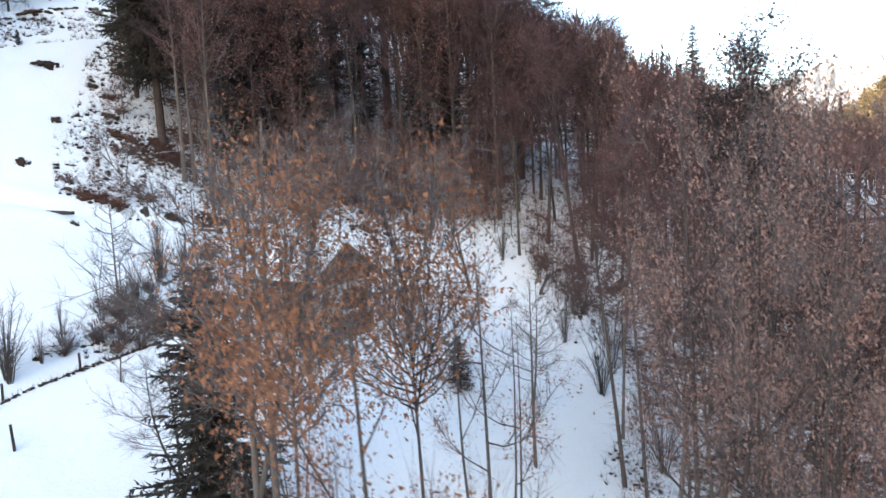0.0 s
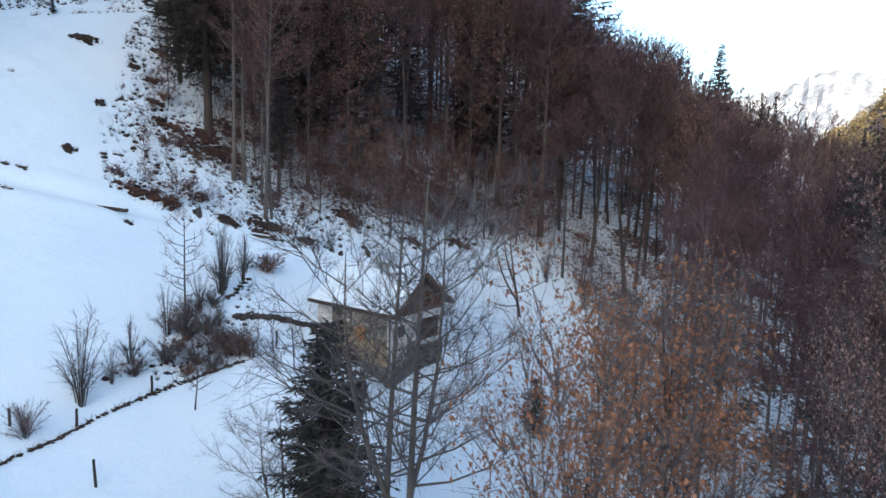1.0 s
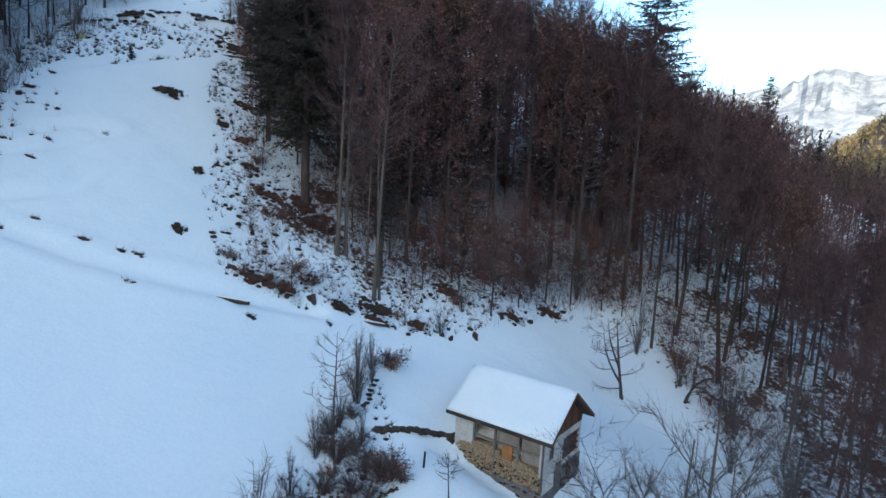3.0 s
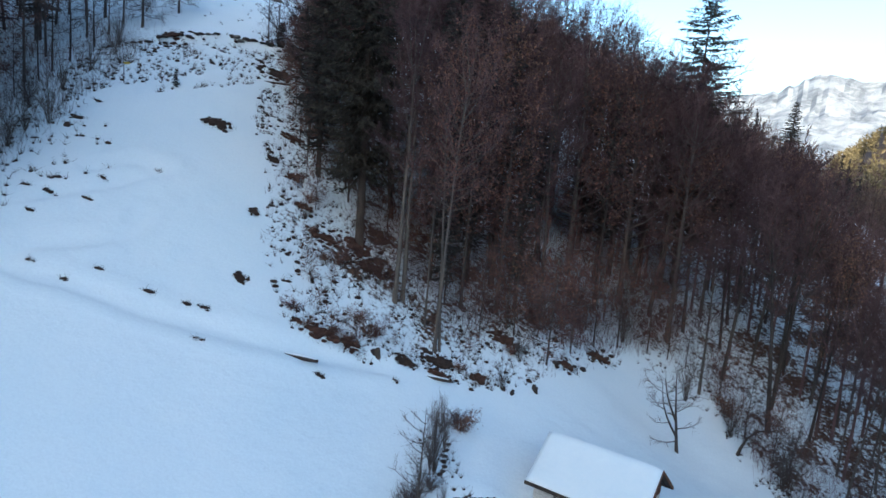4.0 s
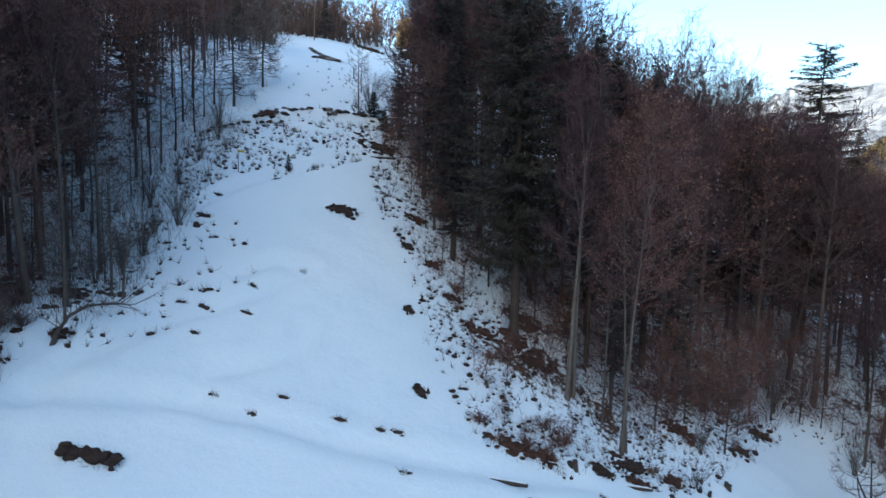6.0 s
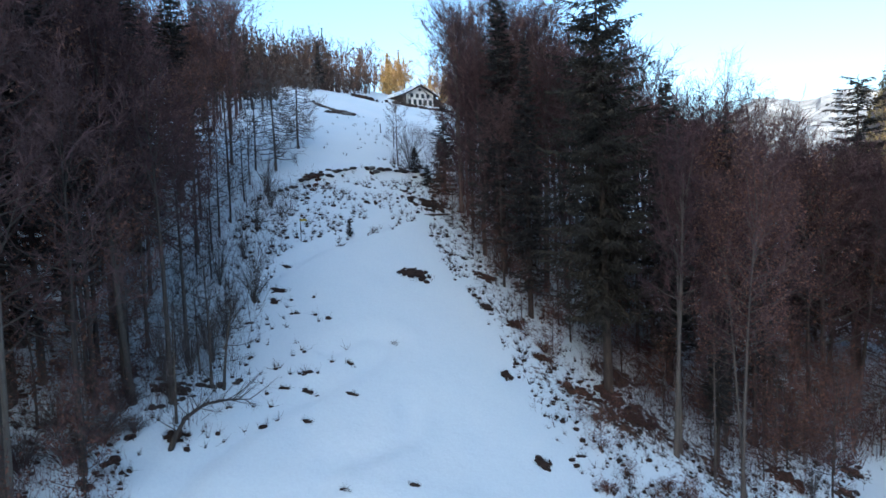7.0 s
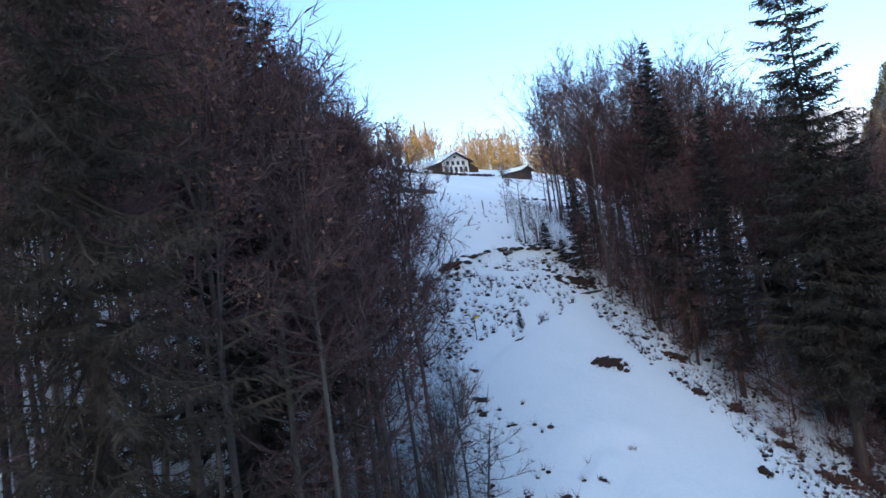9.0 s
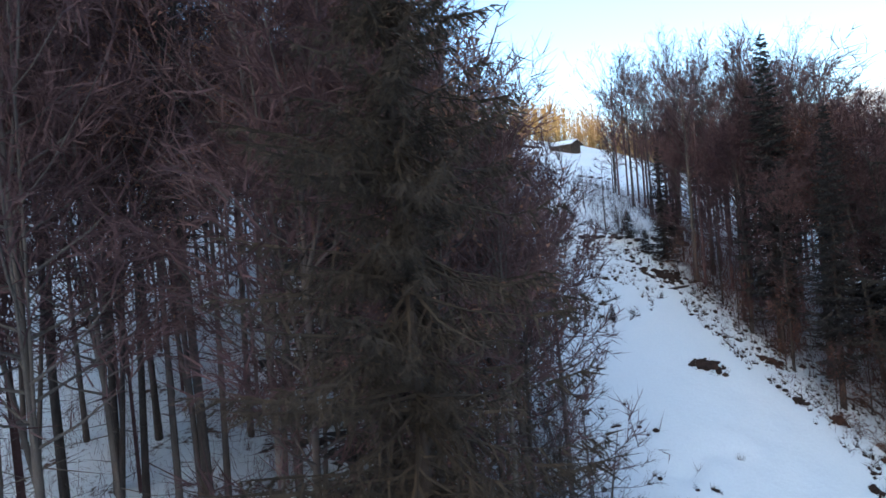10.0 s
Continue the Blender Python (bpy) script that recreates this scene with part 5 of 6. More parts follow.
for k, (x, y, w, d) in enumerate(((-27.4, 50.7, 4.6, 0.4), (-25.2, 50.7, 2.6, 0.4), (-18.9, 53.2, 4.2, 0.55), (-21.3, 51.6, 2.0, 0.5), (-18.6, 51.8, 2.2, 0.4), (-15.5, 53.2, 1.8, 0.6), (-26.0, 61.2, 4.6, 0.7), (-24.8, 59.4, 3.4, 0.5), (-28.7, 60.0, 4.2, 0.4), (-12.8, 58.8, 3.6, 0.5), (-7.0, 59.6, 2.4, 0.45), (-2.6, 64.5, 3.4, 0.4), (-38.0, 82.4, 7.5, 0.55), (-32.6, 65.6, 2.2, 0.6), (-31.0, 62.5, 2.0, 0.5), (-33.9, 71.5, 2.4, 0.5), (-50.3, 84.0, 2.6, 0.5), (-57.0, 54.0, 3.4, 0.6), (-55.6, 50.2, 1.6, 0.6))):
    bare_patch(x, y, w, 350 + k, RUST, EARTH if k in (2, 3, 12, 17, 18) else LEAF_LITTER, d, 0.26, 46)
for k, (x, y) in enumerate(((-28.5, 50.9), (-26.6, 51.2), (-25.3, 50.9), (-29.6, 51.8), (-28.2, 57.8), (-29.8, 60.2), (-27.2, 58.2), (-25.0, 53.4), (-23.7, 52.6), (-30.6, 63.4), (-31.8, 66.0), (-17.0, 53.4), (-12.4, 57.6))):
    put(RUST_SHRUB, x, y, 0.75 + 0.1 * (k % 5), 47 * k)
for k, (x, y, h) in enumerate(((-26.7, 50.9, 2.4), (-24.9, 51.1, 3.2), (-24.2, 52.2, 2.4), (-25.8, 52.4, 1.8), (-27.9, 52.6, 2.2), (-28.9, 55.0, 2.8), (-29.6, 57.4, 2.4), (-27.4, 55.6, 2.0), (-23.0, 53.4, 1.8), (-30.6, 61.2, 2.2), (-31.9, 64.2, 2.0), (-22.1, 52.6, 1.5), (-27.0, 57.6, 3.0), (-16.2, 55.6, 2.6), (-10.2, 60.0, 2.4))):
    put(SAPLING, x, y, h, 67 * k, squeeze=1.1)


def ledge(pts, label, seed, size=0.45, group="rock ledges", n_per=1.1):
    """A line of rough stones along the brow of a bank."""
    rng = np.random.RandomState(seed)
    x0, y0 = pts[0]
    ob = thing("stone_ledge", label, "ledge", pose(x0, y0, gz(x0, y0)), group)
    for (ax, ay), (bx, by) in zip(pts, pts[1:]):
        n = max(2, int(math.hypot(bx - ax, by - ay) * n_per / size * 0.55))
        for k in range(n):
            t = (k + rng.uniform(0, 1)) / n
            wall = group == "stone walls"
            wild = 0.03 if wall else 0.12
            x, y = ax + (bx - ax) * t + rng.normal() * wild, ay + (by - ay) * t + rng.normal() * wild
            r = size * rng.uniform(0.55, 1.2)
            s = Shape()
            s.rock((x - x0, y - y0, gz(x, y) - gz(x0, y0) + (0.3 if wall else 0.1) * size), (r, r * 0.75, r * (0.9 if wall else 0.6)), rng)
            part("stone", s, RUBBLE if rng.uniform() < 0.8 else STONE if size > 0.4 else EARTH, ob)
    return ob


ledge(((-44.8, 87.4), (-41.5, 88.3), (-37.0, 88.6)), "dark rocky ledge across the snowy slope", 401, 0.5, "rock ledges", 2.2)
ledge(((-50.2, 84.2), (-47.5, 85.6), (-46.0, 86.6)), "dark rocky ledge at the edge of larches", 402, 0.42, "rock ledges", 2.0)
ledge(((-56.2, 154.9), (-51.2, 142.2), (-46.8, 121.2)), "dark stone outcrop on the upper meadow", 403, 0.8)
ledge(((-51.0, 128.0), (-47.4, 118.6)), "thick dark stone outcrop on the upper meadow", 408, 1.25, n_per=1.6)
ledge(((-26.0, 150.0), (-21.0, 153.0), (-17.5, 154.0)), "dark stone outcrop below the barn", 404, 0.8)
ledge(((-18.0, 41.5), (-16.7, 41.65), (-15.0, 42.05), (-13.7, 42.9), (-12.6, 43.0)), "low dry stone wall leading to the hut", 405, 0.28, "stone walls", 5.5)
def stump(x, y, size, label):
    ob = thing("stump", label, "stump", pose(x, y, gz(x, y), 0, 0, 40 * x), "stumps")
    for a, b, hh in ((0.0, 0.0, 0.55), (0.3, 0.12, 0.4)):
        q = Shape()
        q.tube([(a * size, b * size, -0.3), (a * 1.1 * size, b * size, 0.1), (a * 1.3 * size, (b + 0.05) * size, hh * size)], [0.3 * size, 0.22 * size, 0.2 * size], 9)
        part("stem", q, DARK_WOOD, ob)
    return ob


stump(-9.8, 37.0, 1.0, "dark split tree stump poking out of the snow")
for x, y, size in ((-12.8, 53.2, 0.55), (-10.9, 54.6, 0.7), (-13.5, 53.2, 0.5), (-23.3, 51.1, 0.9)):
    stump(x, y, size, "weathered stump on the bank above the hut")
ledge(((-18.9, 42.4), (-18.4, 44.4), (-18.1, 45.8)), "few dark stones along the bank", 410, 0.24, "rock ledges", 1.0)
ledge(((-57.6, 51.9), (-56.6, 52.6), (-55.6, 53.8)), "dark stones under the trees at the meadow edge", 411, 0.3, "rock ledges", 2.0)
ledge(((-56.8, 54.8), (-55.0, 55.4), (-53.4, 55.6)), "brown earthy bank under the trees at the meadow edge", 412, 0.34, "rock ledges", 1.8)
ledge(((-54.1, 80.8), (-51.8, 83.0), (-48.8, 85.6)), "dark earthy bank at the larches' foot", 409, 0.4, "rock ledges", 1.8)
ledge(((-8.6, 58.6), (-6.4, 60.0), (-5.2, 61.0)), "dark rocks on the bank above the hut", 406, 0.4)
ledge(((-3.8, 63.3), (-2.2, 64.8), (-0.8, 66.0)), "dark rocks on the bank above the hut", 407, 0.4)


def fallen_log(x, y, length, turn, tilt, r, label):
    ob = thing("log", label, "log", pose(x, y, gz(x, y) + r * 0.4, 0, tilt, turn), "fallen logs")
    s, e = Shape(), Shape()
    s.tube([(-length / 2, 0, 0), (-length / 6, 0.03, 0.01), (length / 5, -0.03, 0), (length / 2, 0.02, 0)], [r, r * 0.95, r * 0.9, r * 0.75], 8)
    part("stem", s, DARK_WOOD, ob, smooth=True)
    e.tube([(-length * 0.48, 0, r * 0.75), (0, 0.02, r * 0.95), (length * 0.46, 0, r * 0.7)], [r * 0.4, r * 0.55, r * 0.35], 6)
    part("snow_cap", e, SNOW, ob, smooth=True)
    return ob


fallen_log(-28.4, 48.0, 2.6, -12, 4, 0.17, "dark fallen log lying on the snow by the track")
fallen_log(-19.0, 51.2, 2.2, -8, 4, 0.14, "dark fallen log lying below the tall beech")
fallen_log(-37.4, 80.6, 3.0, 25, 0, 0.14, "pale fallen trunk lying under the earth bank")
fallen_log(-8.5, 71.0, 5.0, 30, 12, 0.12, "thin pale trunk fallen across the wood floor")
fallen_log(-4.0, 78.0, 5.5, 160, 10, 0.12, "thin pale trunk fallen across the wood floor")

for k, (x, y, h) in enumerate(((-25.0, 30.6, 0.9), (-22.5, 31.5, 0.9), (-20.2, 34.5, 0.9), (-14.9, 39.4, 1.0), (-25.8, 28.6, 0.9), (-20.3, 28.8, 1.3), (-42.5, 104.0, 1.3))):
    ob = thing("fence_post", "weathered dark wooden fence post set in the snow", "post", pose(x, y, gz(x, y) - 0.2, 3 - 2 * (k % 3), 2, 30 * k), "fence posts")
    s = Shape()
    s.tube([(0, 0, 0), (0.01, 0, h * 0.6), (0, 0.01, h + 0.15), (0, 0.01, h + 0.2)], [0.07, 0.065, 0.06, 0.03], 7)
    part("pole", s, DARK_WOOD, ob)
    c = Shape()
    c.rock((0, 0.01, h + 0.2), (0.07, 0.07, 0.06), np.random.RandomState(k))
    part("snow_cap", c, SNOW, ob)

# the edge of the lane below the meadow, a shallow cut with dead grass
lane = Shape()
rng = np.random.RandomState(91)
LANE = ((-25.4, 27.2), (-24.2, 28.6), (-22.5, 31.2), (-20.2, 34.3), (-18.2, 36.4), (-16.3, 37.7))
for (ax, ay), (bx, by) in zip(LANE, LANE[1:]):
    for k in range(64):
        t = rng.uniform()
        x, y = ax + (bx - ax) * t + rng.normal() * 0.05, ay + (by - ay) * t + rng.normal() * 0.05
        lane.rock((x, y, gz(x, y) + 0.02), (0.11, 0.07, 0.06), rng)
        for j in range(2):
            sliver(lane, np.array([x, y, gz(x, y)]), unit(rng.normal(size=3) * 0.5 + (0, 0, 0.7)), rng.uniform(0.15, 0.4), 0.03, rng)
tagged(new("lane_edge", lane.mesh("lane_edge", DRY_GRASS)), "line of dead grass along the lane's edge", "grass", kind="stuff")

way = thing("trail_sign", "yellow trail sign on a thin post in snow", "sign", pose(-50.6, 72.4, gz(-50.6, 72.4)))
s = Shape()
s.tube([(0, 0, -0.3), (0, 0, 1.0), (0, 0, 2.1)], [0.035, 0.035, 0.03], 6)
part("pole", s, DARK_WOOD, way)
s = Shape()
s.prism([(-0.02, 1.85), (0.02, 1.85), (0.02, 2.05), (-0.02, 2.05)], -0.05, 0.55)
part("board", s, YELLOW, way)


# ---- the hut ----
def roof_slab(s, y0, z0, ym, zm, y1, x0, x1, lift, thick):
    """Both slopes of a gabled slab."""
    s.prism([(y0, z0 + lift), (ym, zm + lift), (y1, z0 + lift), (y1, z0 + lift + thick), (ym, zm + lift + thick), (y0, z0 + lift + thick)], x0, x1)


def build_hut():
    rng = np.random.RandomState(21)
    hut = thing("hut", "small plastered hut with snow-laden gable roof and firewood", "hut", pose(-8.05, 38.72, 11.0, 0, 0, -38))
    L, W, EAVE, PITCH = 6.2, 5.0, 3.35, 0.746
    wz = 3.15
    # walls of thickness 0.3, the long side open in bays above the firewood
    s = Shape()
    s.box(-L, -L + 0.3, 0, W, -1.2, wz)
    s.box(-L + 0.3, -0.3, W - 0.3, W, -1.2, wz)
    s.box(-L + 0.3, -4.8, 0, 0.3, 1.5, wz)
    part("wall", s, PLASTER, hut)
    f = Shape()
    ys, zs = (0.0, 0.65, 1.3, 2.5, 4.75, W), (0.9, 1.15, 1.75, 2.5, 2.55, wz)
    solid = lambda a, b: 0 <= a < 5 and 0 <= b < 5 and not (a == 1 and b == 2) and not (a == 3 and 1 <= b <= 3)
    at = lambda x, a, b: (x, ys[a], zs[b])
    for a in range(5):
        for b in range(5):
            if not solid(a, b):
                continue
            f.quad(at(0, a, b), at(0, a + 1, b), at(0, a + 1, b + 1), at(0, a, b + 1))
            f.quad(at(-0.3, a, b), at(-0.3, a, b + 1), at(-0.3, a + 1, b + 1), at(-0.3, a + 1, b))
            for da, db, p, q in ((-1, 0, (a, b), (a, b + 1)), (1, 0, (a + 1, b), (a + 1, b + 1)), (0, -1, (a, b), (a + 1, b)), (0, 1, (a, b + 1), (a + 1, b + 1))):
                if not solid(a + da, b + db):
                    f.quad(at(0, *p), at(0, *q), at(-0.3, *q), at(-0.3, *p))
    part("front_wall", f, PLASTER, hut, "patchy white plaster front wall")
    q = Shape()
    q.box(0.004, 0.03, 0, 1.46, -0.1, 0.9)
    part("plinth", q, PLASTER, hut, "stained plaster plinth")
    b = Shape()
    b.box(-L + 0.35, -0.3, 0.7, 0.8, -0.5, wz)
    part("back_panel", b, PLASTER, hut)
    base = Shape()
    base.box(-L, 0.0, -0.06, W + 0.06, -1.8, 0.12)
    base.box(0.0, 0.06, 2.24, W + 0.06, -1.8, 0.898)
    base.box(0.0, 0.06, -0.06, 2.24, -1.8, -0.1)
    part("foundation", base, STONE, hut, "grey rubble foundation wall")
    for k in range(60):
        q = Shape()
        y, z = rng.uniform(2.3, W - 0.1), rng.uniform(-0.9, 0.8)
        q.rock((0.06, y, z), (0.09, 0.2, 0.14), rng)
        part("stone", q, RUBBLE, hut)
    for k in range(70):
        q = Shape()
        x, z = rng.uniform(-L + 0.1, -0.1), rng.uniform(-1.1, 0.05)
        q.rock((x, -0.06, z), (0.2, 0.08, 0.14), rng)
        part("stone", q, STONE if k % 3 else RUBBLE, hut)
    # posts, rails and boards of the open long side
    for x in (-4.8, -3.3, -1.7, -0.08):
        q = Shape()
        q.box(x - 0.06, x + 0.06, -0.05, 0.08, 0.12, wz)
        part("post", q, GREY_WOOD, hut)
    for z in (wz - 0.16, 2.1):
        q = Shape()
        q.box(-4.72, -0.16, 0.02, 0.12, z, z + 0.14)
        part("rail", q, GREY_WOOD, hut)
    for k, (x0, x1) in enumerate(((-3.2, -1.8), (-1.6, -0.18))):
        q = Shape()
        q.box(x0, x1, 0.2, 0.24, 1.45 if k else 1.75, wz - 0.2)
        part("sheet", q, TAN_BOARD, hut, "dull tan weatherproof sheet")
    q = Shape()
    q.box(-2.75, -2.05, -0.06, -0.024, 1.38, 2.2)
    part("board", q, ORANGE_BOARD, hut, "fresh orange-brown board")
    # brick-like blocks on the closed bay
    for row in range(4, 11):
        for col in range(5):
            q = Shape()
            x0 = -L + 0.05 + col * 0.27 + (0.13 if row % 2 else 0)
            q.box(x0, min(x0 + 0.25, -4.9), -0.025, 0.0, 0.6 + row * 0.23, 0.6 + row * 0.23 + 0.205)
            part("block", q, PLASTER, hut)
    # window, shutter, rack and gable boards of the front
    q = Shape()
    for y0, y1, z0, z1 in ((0.65, 0.72, 1.75, 2.5), (1.23, 1.3, 1.75, 2.5), (0.72, 1.23, 1.75, 1.82), (0.72, 1.23, 2.43, 2.5), (0.95, 1.0, 1.82, 2.43)):
        q.box(-0.12, -0.03, y0, y1, z0, z1)
    win = part("window", q, GREY_WOOD, hut)
    q = Shape()
    q.box(-0.09, -0.07, 0.72, 1.23, 1.82, 2.43)
    part("pane", q, DARK_GLASS, win)
    q = Shape()
    q.box(-0.2, -0.12, 2.5, 4.75, 1.15, 2.55)
    part("recess", q, DARK_WOOD, hut, "dark recess behind a rack")
    for k in range(4):
        q = Shape()
        q.box(-0.08, 0.0, 2.5, 4.75, 1.22 + k * 0.4, 1.3 + k * 0.4)
        part("rail", q, BROWN_WOOD, hut)
    q = Shape()
    q.box(0.062, 0.11, 1.5, 2.2, -0.55, 1.35)
    door = part("door", q, GREY_WOOD, hut, "narrow grey plank door")
    q = Shape()
    q.box(0.11, 0.16, 2.05, 2.1, 0.4, 0.55)
    part("handle", q, DARK_WOOD, door)
    n = 17
    for k in range(n):
        y0, y1 = W * k / n, W * (k + 1) / n - 0.02
        top = lambda y: wz + 0.25 + (min(y, W - y) + 0.05) * PITCH - 0.02
        q = Shape()
        q.prism([(y0, wz - 0.12), (y1, wz - 0.12), (y1, top(y1)), (y0, top(y0))], -0.05, 0.03 + 0.012 * (k % 2))
        part("gable_board", q, BROWN_WOOD, hut)
    q = Shape()
    q.prism([(0, wz), (W, wz), (W / 2, wz + 0.2 + W / 2 * PITCH)], -L + 0.02, -L + 0.2)
    part("gable", q, BROWN_WOOD, hut)
    # roof: rafters, boarding, fascia, snow
    y0, y1, ym = -0.45, W + 0.45, W / 2
    ze, zr = EAVE - 0.05, EAVE - 0.05 + (ym - y0) * PITCH
    q = Shape()
    roof_slab(q, y0, ze, ym, zr, y1, -L - 0.45, 0.6, 0.0, 0.09)
    roof = part("roof", q, DARK_WOOD, hut)
    for k in range(7):
        x = -L - 0.25 + k * 1.1
        for sg in (0, 1):
            q = Shape()
            a, b = (y0 + 0.05, ym) if sg == 0 else (ym, y1 - 0.05)
            za, zb = (ze + 0.04, zr) if sg == 0 else (zr, ze + 0.04)
            q.prism([(a, za - 0.13), (b, zb - 0.13), (b, zb - 0.004), (a, za - 0.004)], x, x + 0.1)
            part("rafter", q, DARK_WOOD, roof)
    for a, za, b, zb in ((y0, ze, ym, zr), (ym, zr, y1, ze)):
        q = Shape()
        q.prism([(a, za - 0.1), (b, zb - 0.1), (b, zb + 0.12), (a, za + 0.12)], 0.6, 0.66)
        part("barge_board", q, BROWN_WOOD, roof)
    for y in (y0 - 0.05, y1):
        q = Shape()
        q.box(-L - 0.45, 0.62, y, y + 0.05, ze - 0.1, ze + 0.1)
        part("fascia", q, DARK_WOOD, roof)
    sn = Shape()
    nx, ny = 30, 24
    for top in (1, 0):
        for i in range(nx + 1):
            for j in range(ny + 1):
                u, v = i / nx, j / ny
                x, y = -L - 0.43 + (L + 1.03) * u, y0 + 0.02 + (y1 - y0 - 0.04) * v
                z = zr + 0.093 - abs(y - ym) * PITCH
                edge = min(1, 9 * min(u, 1 - u) + 0.25, 9 * min(v, 1 - v) + 0.25)
                z += top * (0.16 * edge + 0.03 * noise.noise(Vector((x * 0.8, y * 0.8, 3))) - 0.03 * math.exp(-((y - ym) / 0.3) ** 2))
                sn.v.append((x, y, z))
    for i in range(nx):
        for j in range(ny):
            a = i * (ny + 1) + j
            sn.f.append((a, a + ny + 1, a + ny + 2, a + 1))
            a += (nx + 1) * (ny + 1)
            sn.f.append((a, a + 1, a + ny + 2, a + ny + 1))
    m = (nx + 1) * (ny + 1)
    rim = [j for j in range(ny + 1)] + [i * (ny + 1) + ny for i in range(1, nx + 1)] + [nx * (ny + 1) + j for j in range(ny - 1, -1, -1)] + [i * (ny + 1) for i in range(nx - 1, 0, -1)]
    for a, b in zip(rim, rim[1:] + rim[:1]):
        sn.f.append((a, b, b + m, a + m))
    tagged(part("snow_cover", sn, SNOW, roof, "thick smooth snow on the roof", smooth=True))
    # lean-to end and drain
    q = Shape()
    q.box(-L - 0.5, -L - 0.004, -0.2, 0.7, -0.8, 1.35)
    part("annex", q, RUBBLE, hut, "low dark shed end")


build_hut()


def build_woodpile():
    rng = np.random.RandomState(22)
    pile = thing("woodpile", "stack of split firewood along the hut wall", "woodpile", pose(-8.05, 38.72, 11.0, 0, 0, -38))
    end = Shape()
    end.tube([(0, -0.36, 0), (0, -0.2, 0), (0, 0.36, 0)], [0.066, 0.07, 0.07], 6)
    me = end.mesh("log", LOG_END)
    bar = end.mesh("log", DARK_WOOD)
    n = 0
    row = 0
    rest = Shape()
    z = 0.19
    while z < 2.0:
        x = -6.0 + (0.068 if row % 2 else 0)
        while x < -0.25:
            top = min(1.92 - 0.14 * (x + 4.7), 1.15 + 0.5 * (x + 6.2)) + 0.06 * math.sin(x * 3)
            if z < top and not (-2.85 < x < -1.95 and z > 1.4):
                k = rng.uniform(0.8, 1.15)
                spot = (x + rng.normal() * 0.012, 0.32 + rng.uniform(-0.05, 0.02), z + rng.normal() * 0.012)
                if n < 290:
                    ob = part("log", me if rng.uniform() < 0.8 else bar, None, pile)
                    ob.matrix_basis = pose(*spot, 0, rng.uniform(0, 360), 0) @ Matrix.Diagonal((k, 1, k, 1))
                else:
                    c = np.array(spot)
                    rest.tube([c - (0, 0.36, 0), c - (0, 0.2, 0), c + (0, 0.36, 0)], [0.066 * k, 0.07 * k, 0.07 * k], 6)
                n += 1
            x += 0.136
        z += 0.122
        row += 1
    if rest.f:
        tagged(part("split_wood", rest, LOG_END, pile, "pale split wood on top of the stack"), kind="stuff")


build_woodpile()


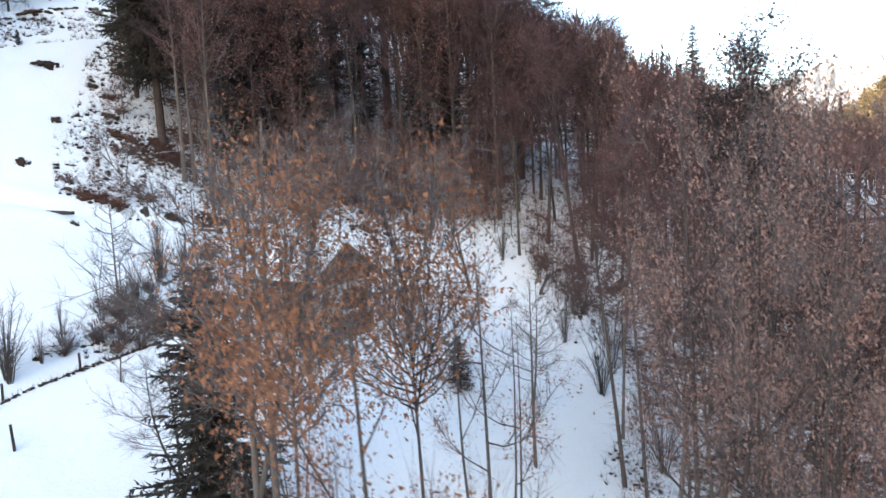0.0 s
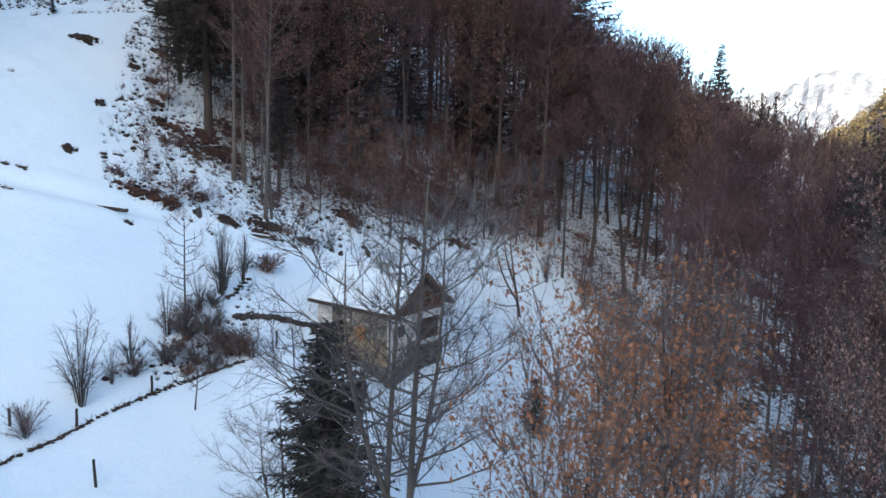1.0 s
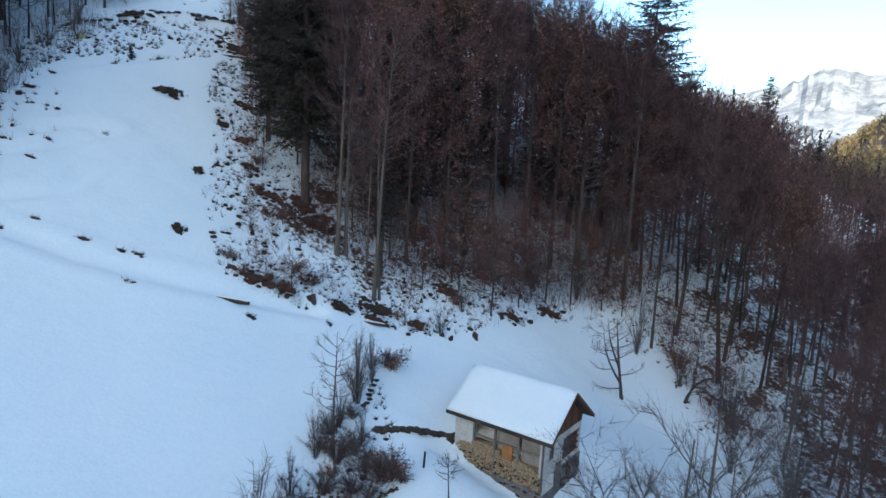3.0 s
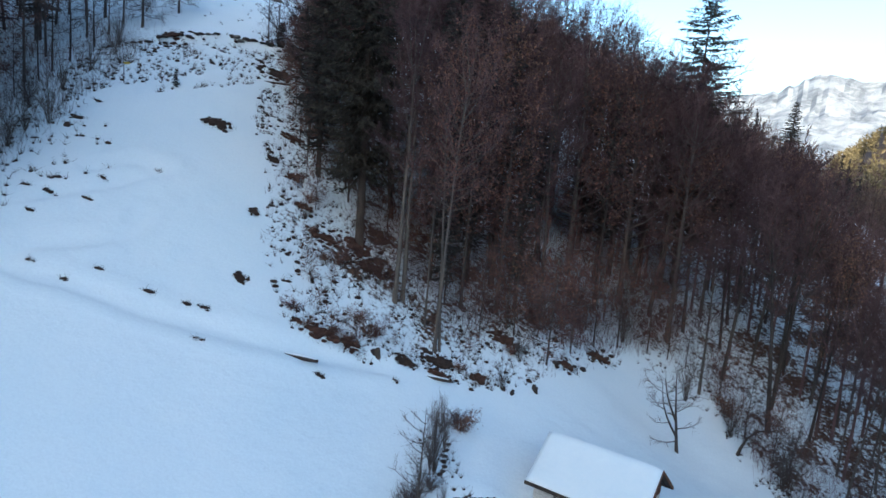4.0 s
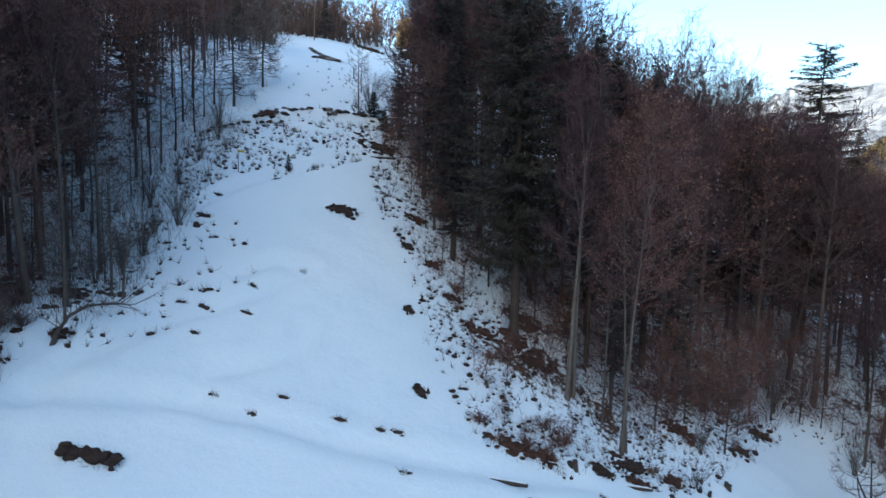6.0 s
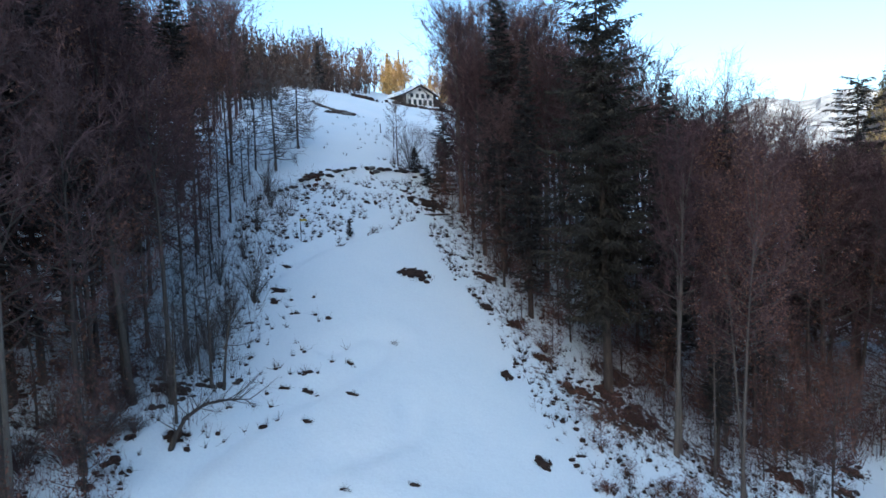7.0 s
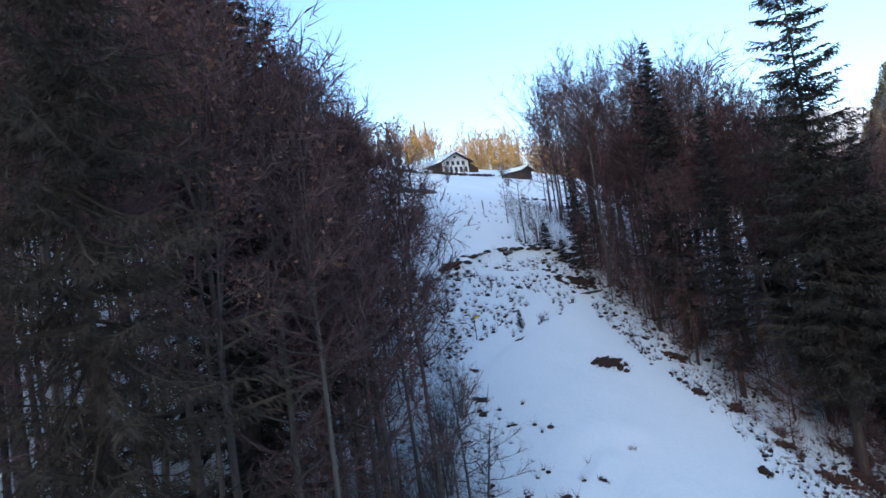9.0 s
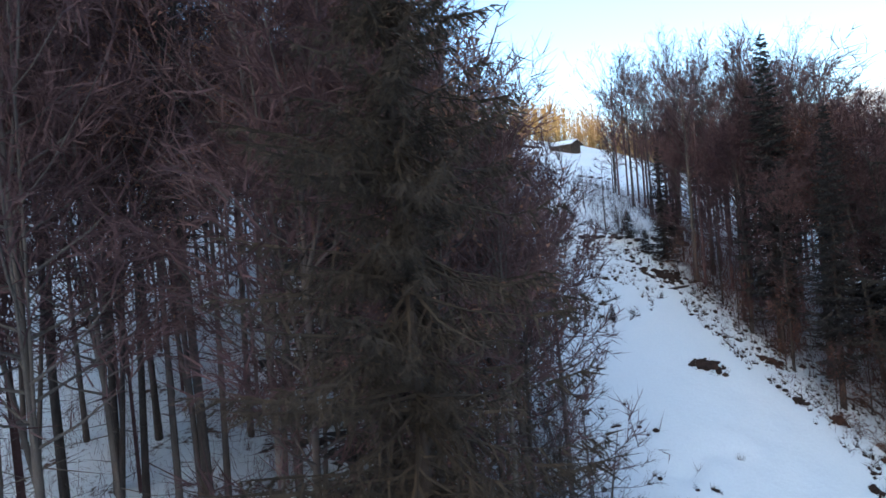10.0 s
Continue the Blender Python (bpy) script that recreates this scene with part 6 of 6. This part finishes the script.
# ---- the farmhouse and the barn on the brow ----
def farm_building(name, label, m, L, W, wall, pitch, over, lower, upper, boards, rows, base_drop=3.0):
    ob = thing(name, label, "house", m)
    q = Shape()
    q.box(-L, 0, 0, W, -base_drop, wall)
    part("wall", q, lower, ob)
    q = Shape()
    q.prism([(0, wall), (W, wall), (W / 2, wall + W / 2 * pitch)], -L, 0)
    part("gable", q, upper, ob)
    y0, y1, ym = -over, W + over, W / 2
    ze = wall - over * pitch
    zr = wall + ym * pitch
    q = Shape()
    roof_slab(q, y0, ze + 0.02, ym, zr + 0.02, y1, -L - over, over, 0.0, 0.2)
    roof = part("roof", q, ROOF_TILE, ob)
    for a, za, b, zb in ((y0, ze, ym, zr), (ym, zr, y1, ze)):
        q = Shape()
        q.prism([(a, za - 0.15), (b, zb - 0.15), (b, zb + 0.23), (a, za + 0.23)], over, over + 0.08)
        part("barge_board", q, DARK_WOOD, roof)
    q = Shape()
    q.prism([(y0 + 0.1, ze + 0.24), (ym, zr + 0.24), (y1 - 0.1, ze + 0.24), (y1 - 0.1, ze + 0.42), (ym, zr + 0.46), (y0 + 0.1, ze + 0.42)], -L - over + 0.1, over - 0.05)
    part("snow_cover", q, SNOW, roof)
    if boards:
        q = Shape()
        q.box(-L + 0.02, -0.1, -0.06, -0.004, -0.5, wall - 0.1)
        part("side_boarding", q, DARK_WOOD, ob)
    for z, ys, h in rows:
        for y in ys:
            q = Shape()
            q.box(0.004, 0.1, y - 0.52, y + 0.52, z, z + h)
            w = part("window", q, GREY_WOOD, ob)
            g = Shape()
            g.box(0.1, 0.12, y - 0.47, y + 0.47, z + 0.05, z + h - 0.05)
            part("pane", g, DARK_GLASS, w)
    return ob


house = farm_building("farmhouse", "white alpine farmhouse with broad snowy gable roof", pose(-32.6, 214.0, 72.2, 0, 0, -62), 17.0, 10.0, 3.8, 0.5, 1.3, WHITE_WALL, WHITE_WALL, True, ((0.3, (1.2, 3.1, 5.0, 6.9, 8.8), 1.7), (2.55, (2.0, 4.0, 6.0, 8.0), 1.25), (4.7, (5.0,), 0.7)))
q = Shape()
q.box(-6.4, -5.7, 5.4, 6.1, 5.4, 7.3)
part("chimney", q, STONE, house)
q = Shape()
q.prism([(10.0, -3), (13.4, -3), (13.4, 1.3), (10.0, 3.2)], -8.0, 0.4)
part("annex", q, DARK_WOOD, house, "dark boarded lean-to shed")
farm_building("barn", "low brown wooden barn with snow on its roof", pose(-13.2, 195.0, gz(-13, 196) + 0.7, 0, 0, -48), 6.5, 5.0, 1.7, 0.42, 0.7, DARK_WOOD, DARK_WOOD, False, ())
for k, (x, y, h) in enumerate(((-38.0, 168.0, 4.0), (-33.5, 199.0, 5.0), (-28.0, 203.0, 3.5), (-18.0, 198.0, 5.0), (-22.0, 176.0, 4.5))):
    put(SHRUB[1], x, y, h, 50 * k)
bare_patch(-34.0, 204.0, 14.0, 420, "dark bank of earth and scrub below the farm", d=0.25, high=1.0)
bare_patch(-24.0, 203.5, 12.0, 421, "dark bank of earth and scrub below the farm", d=0.25, high=0.9)
bare_patch(-45.0, 190.0, 10.0, 422, "dark bank of earth and scrub below the farm", d=0.3, high=0.8)
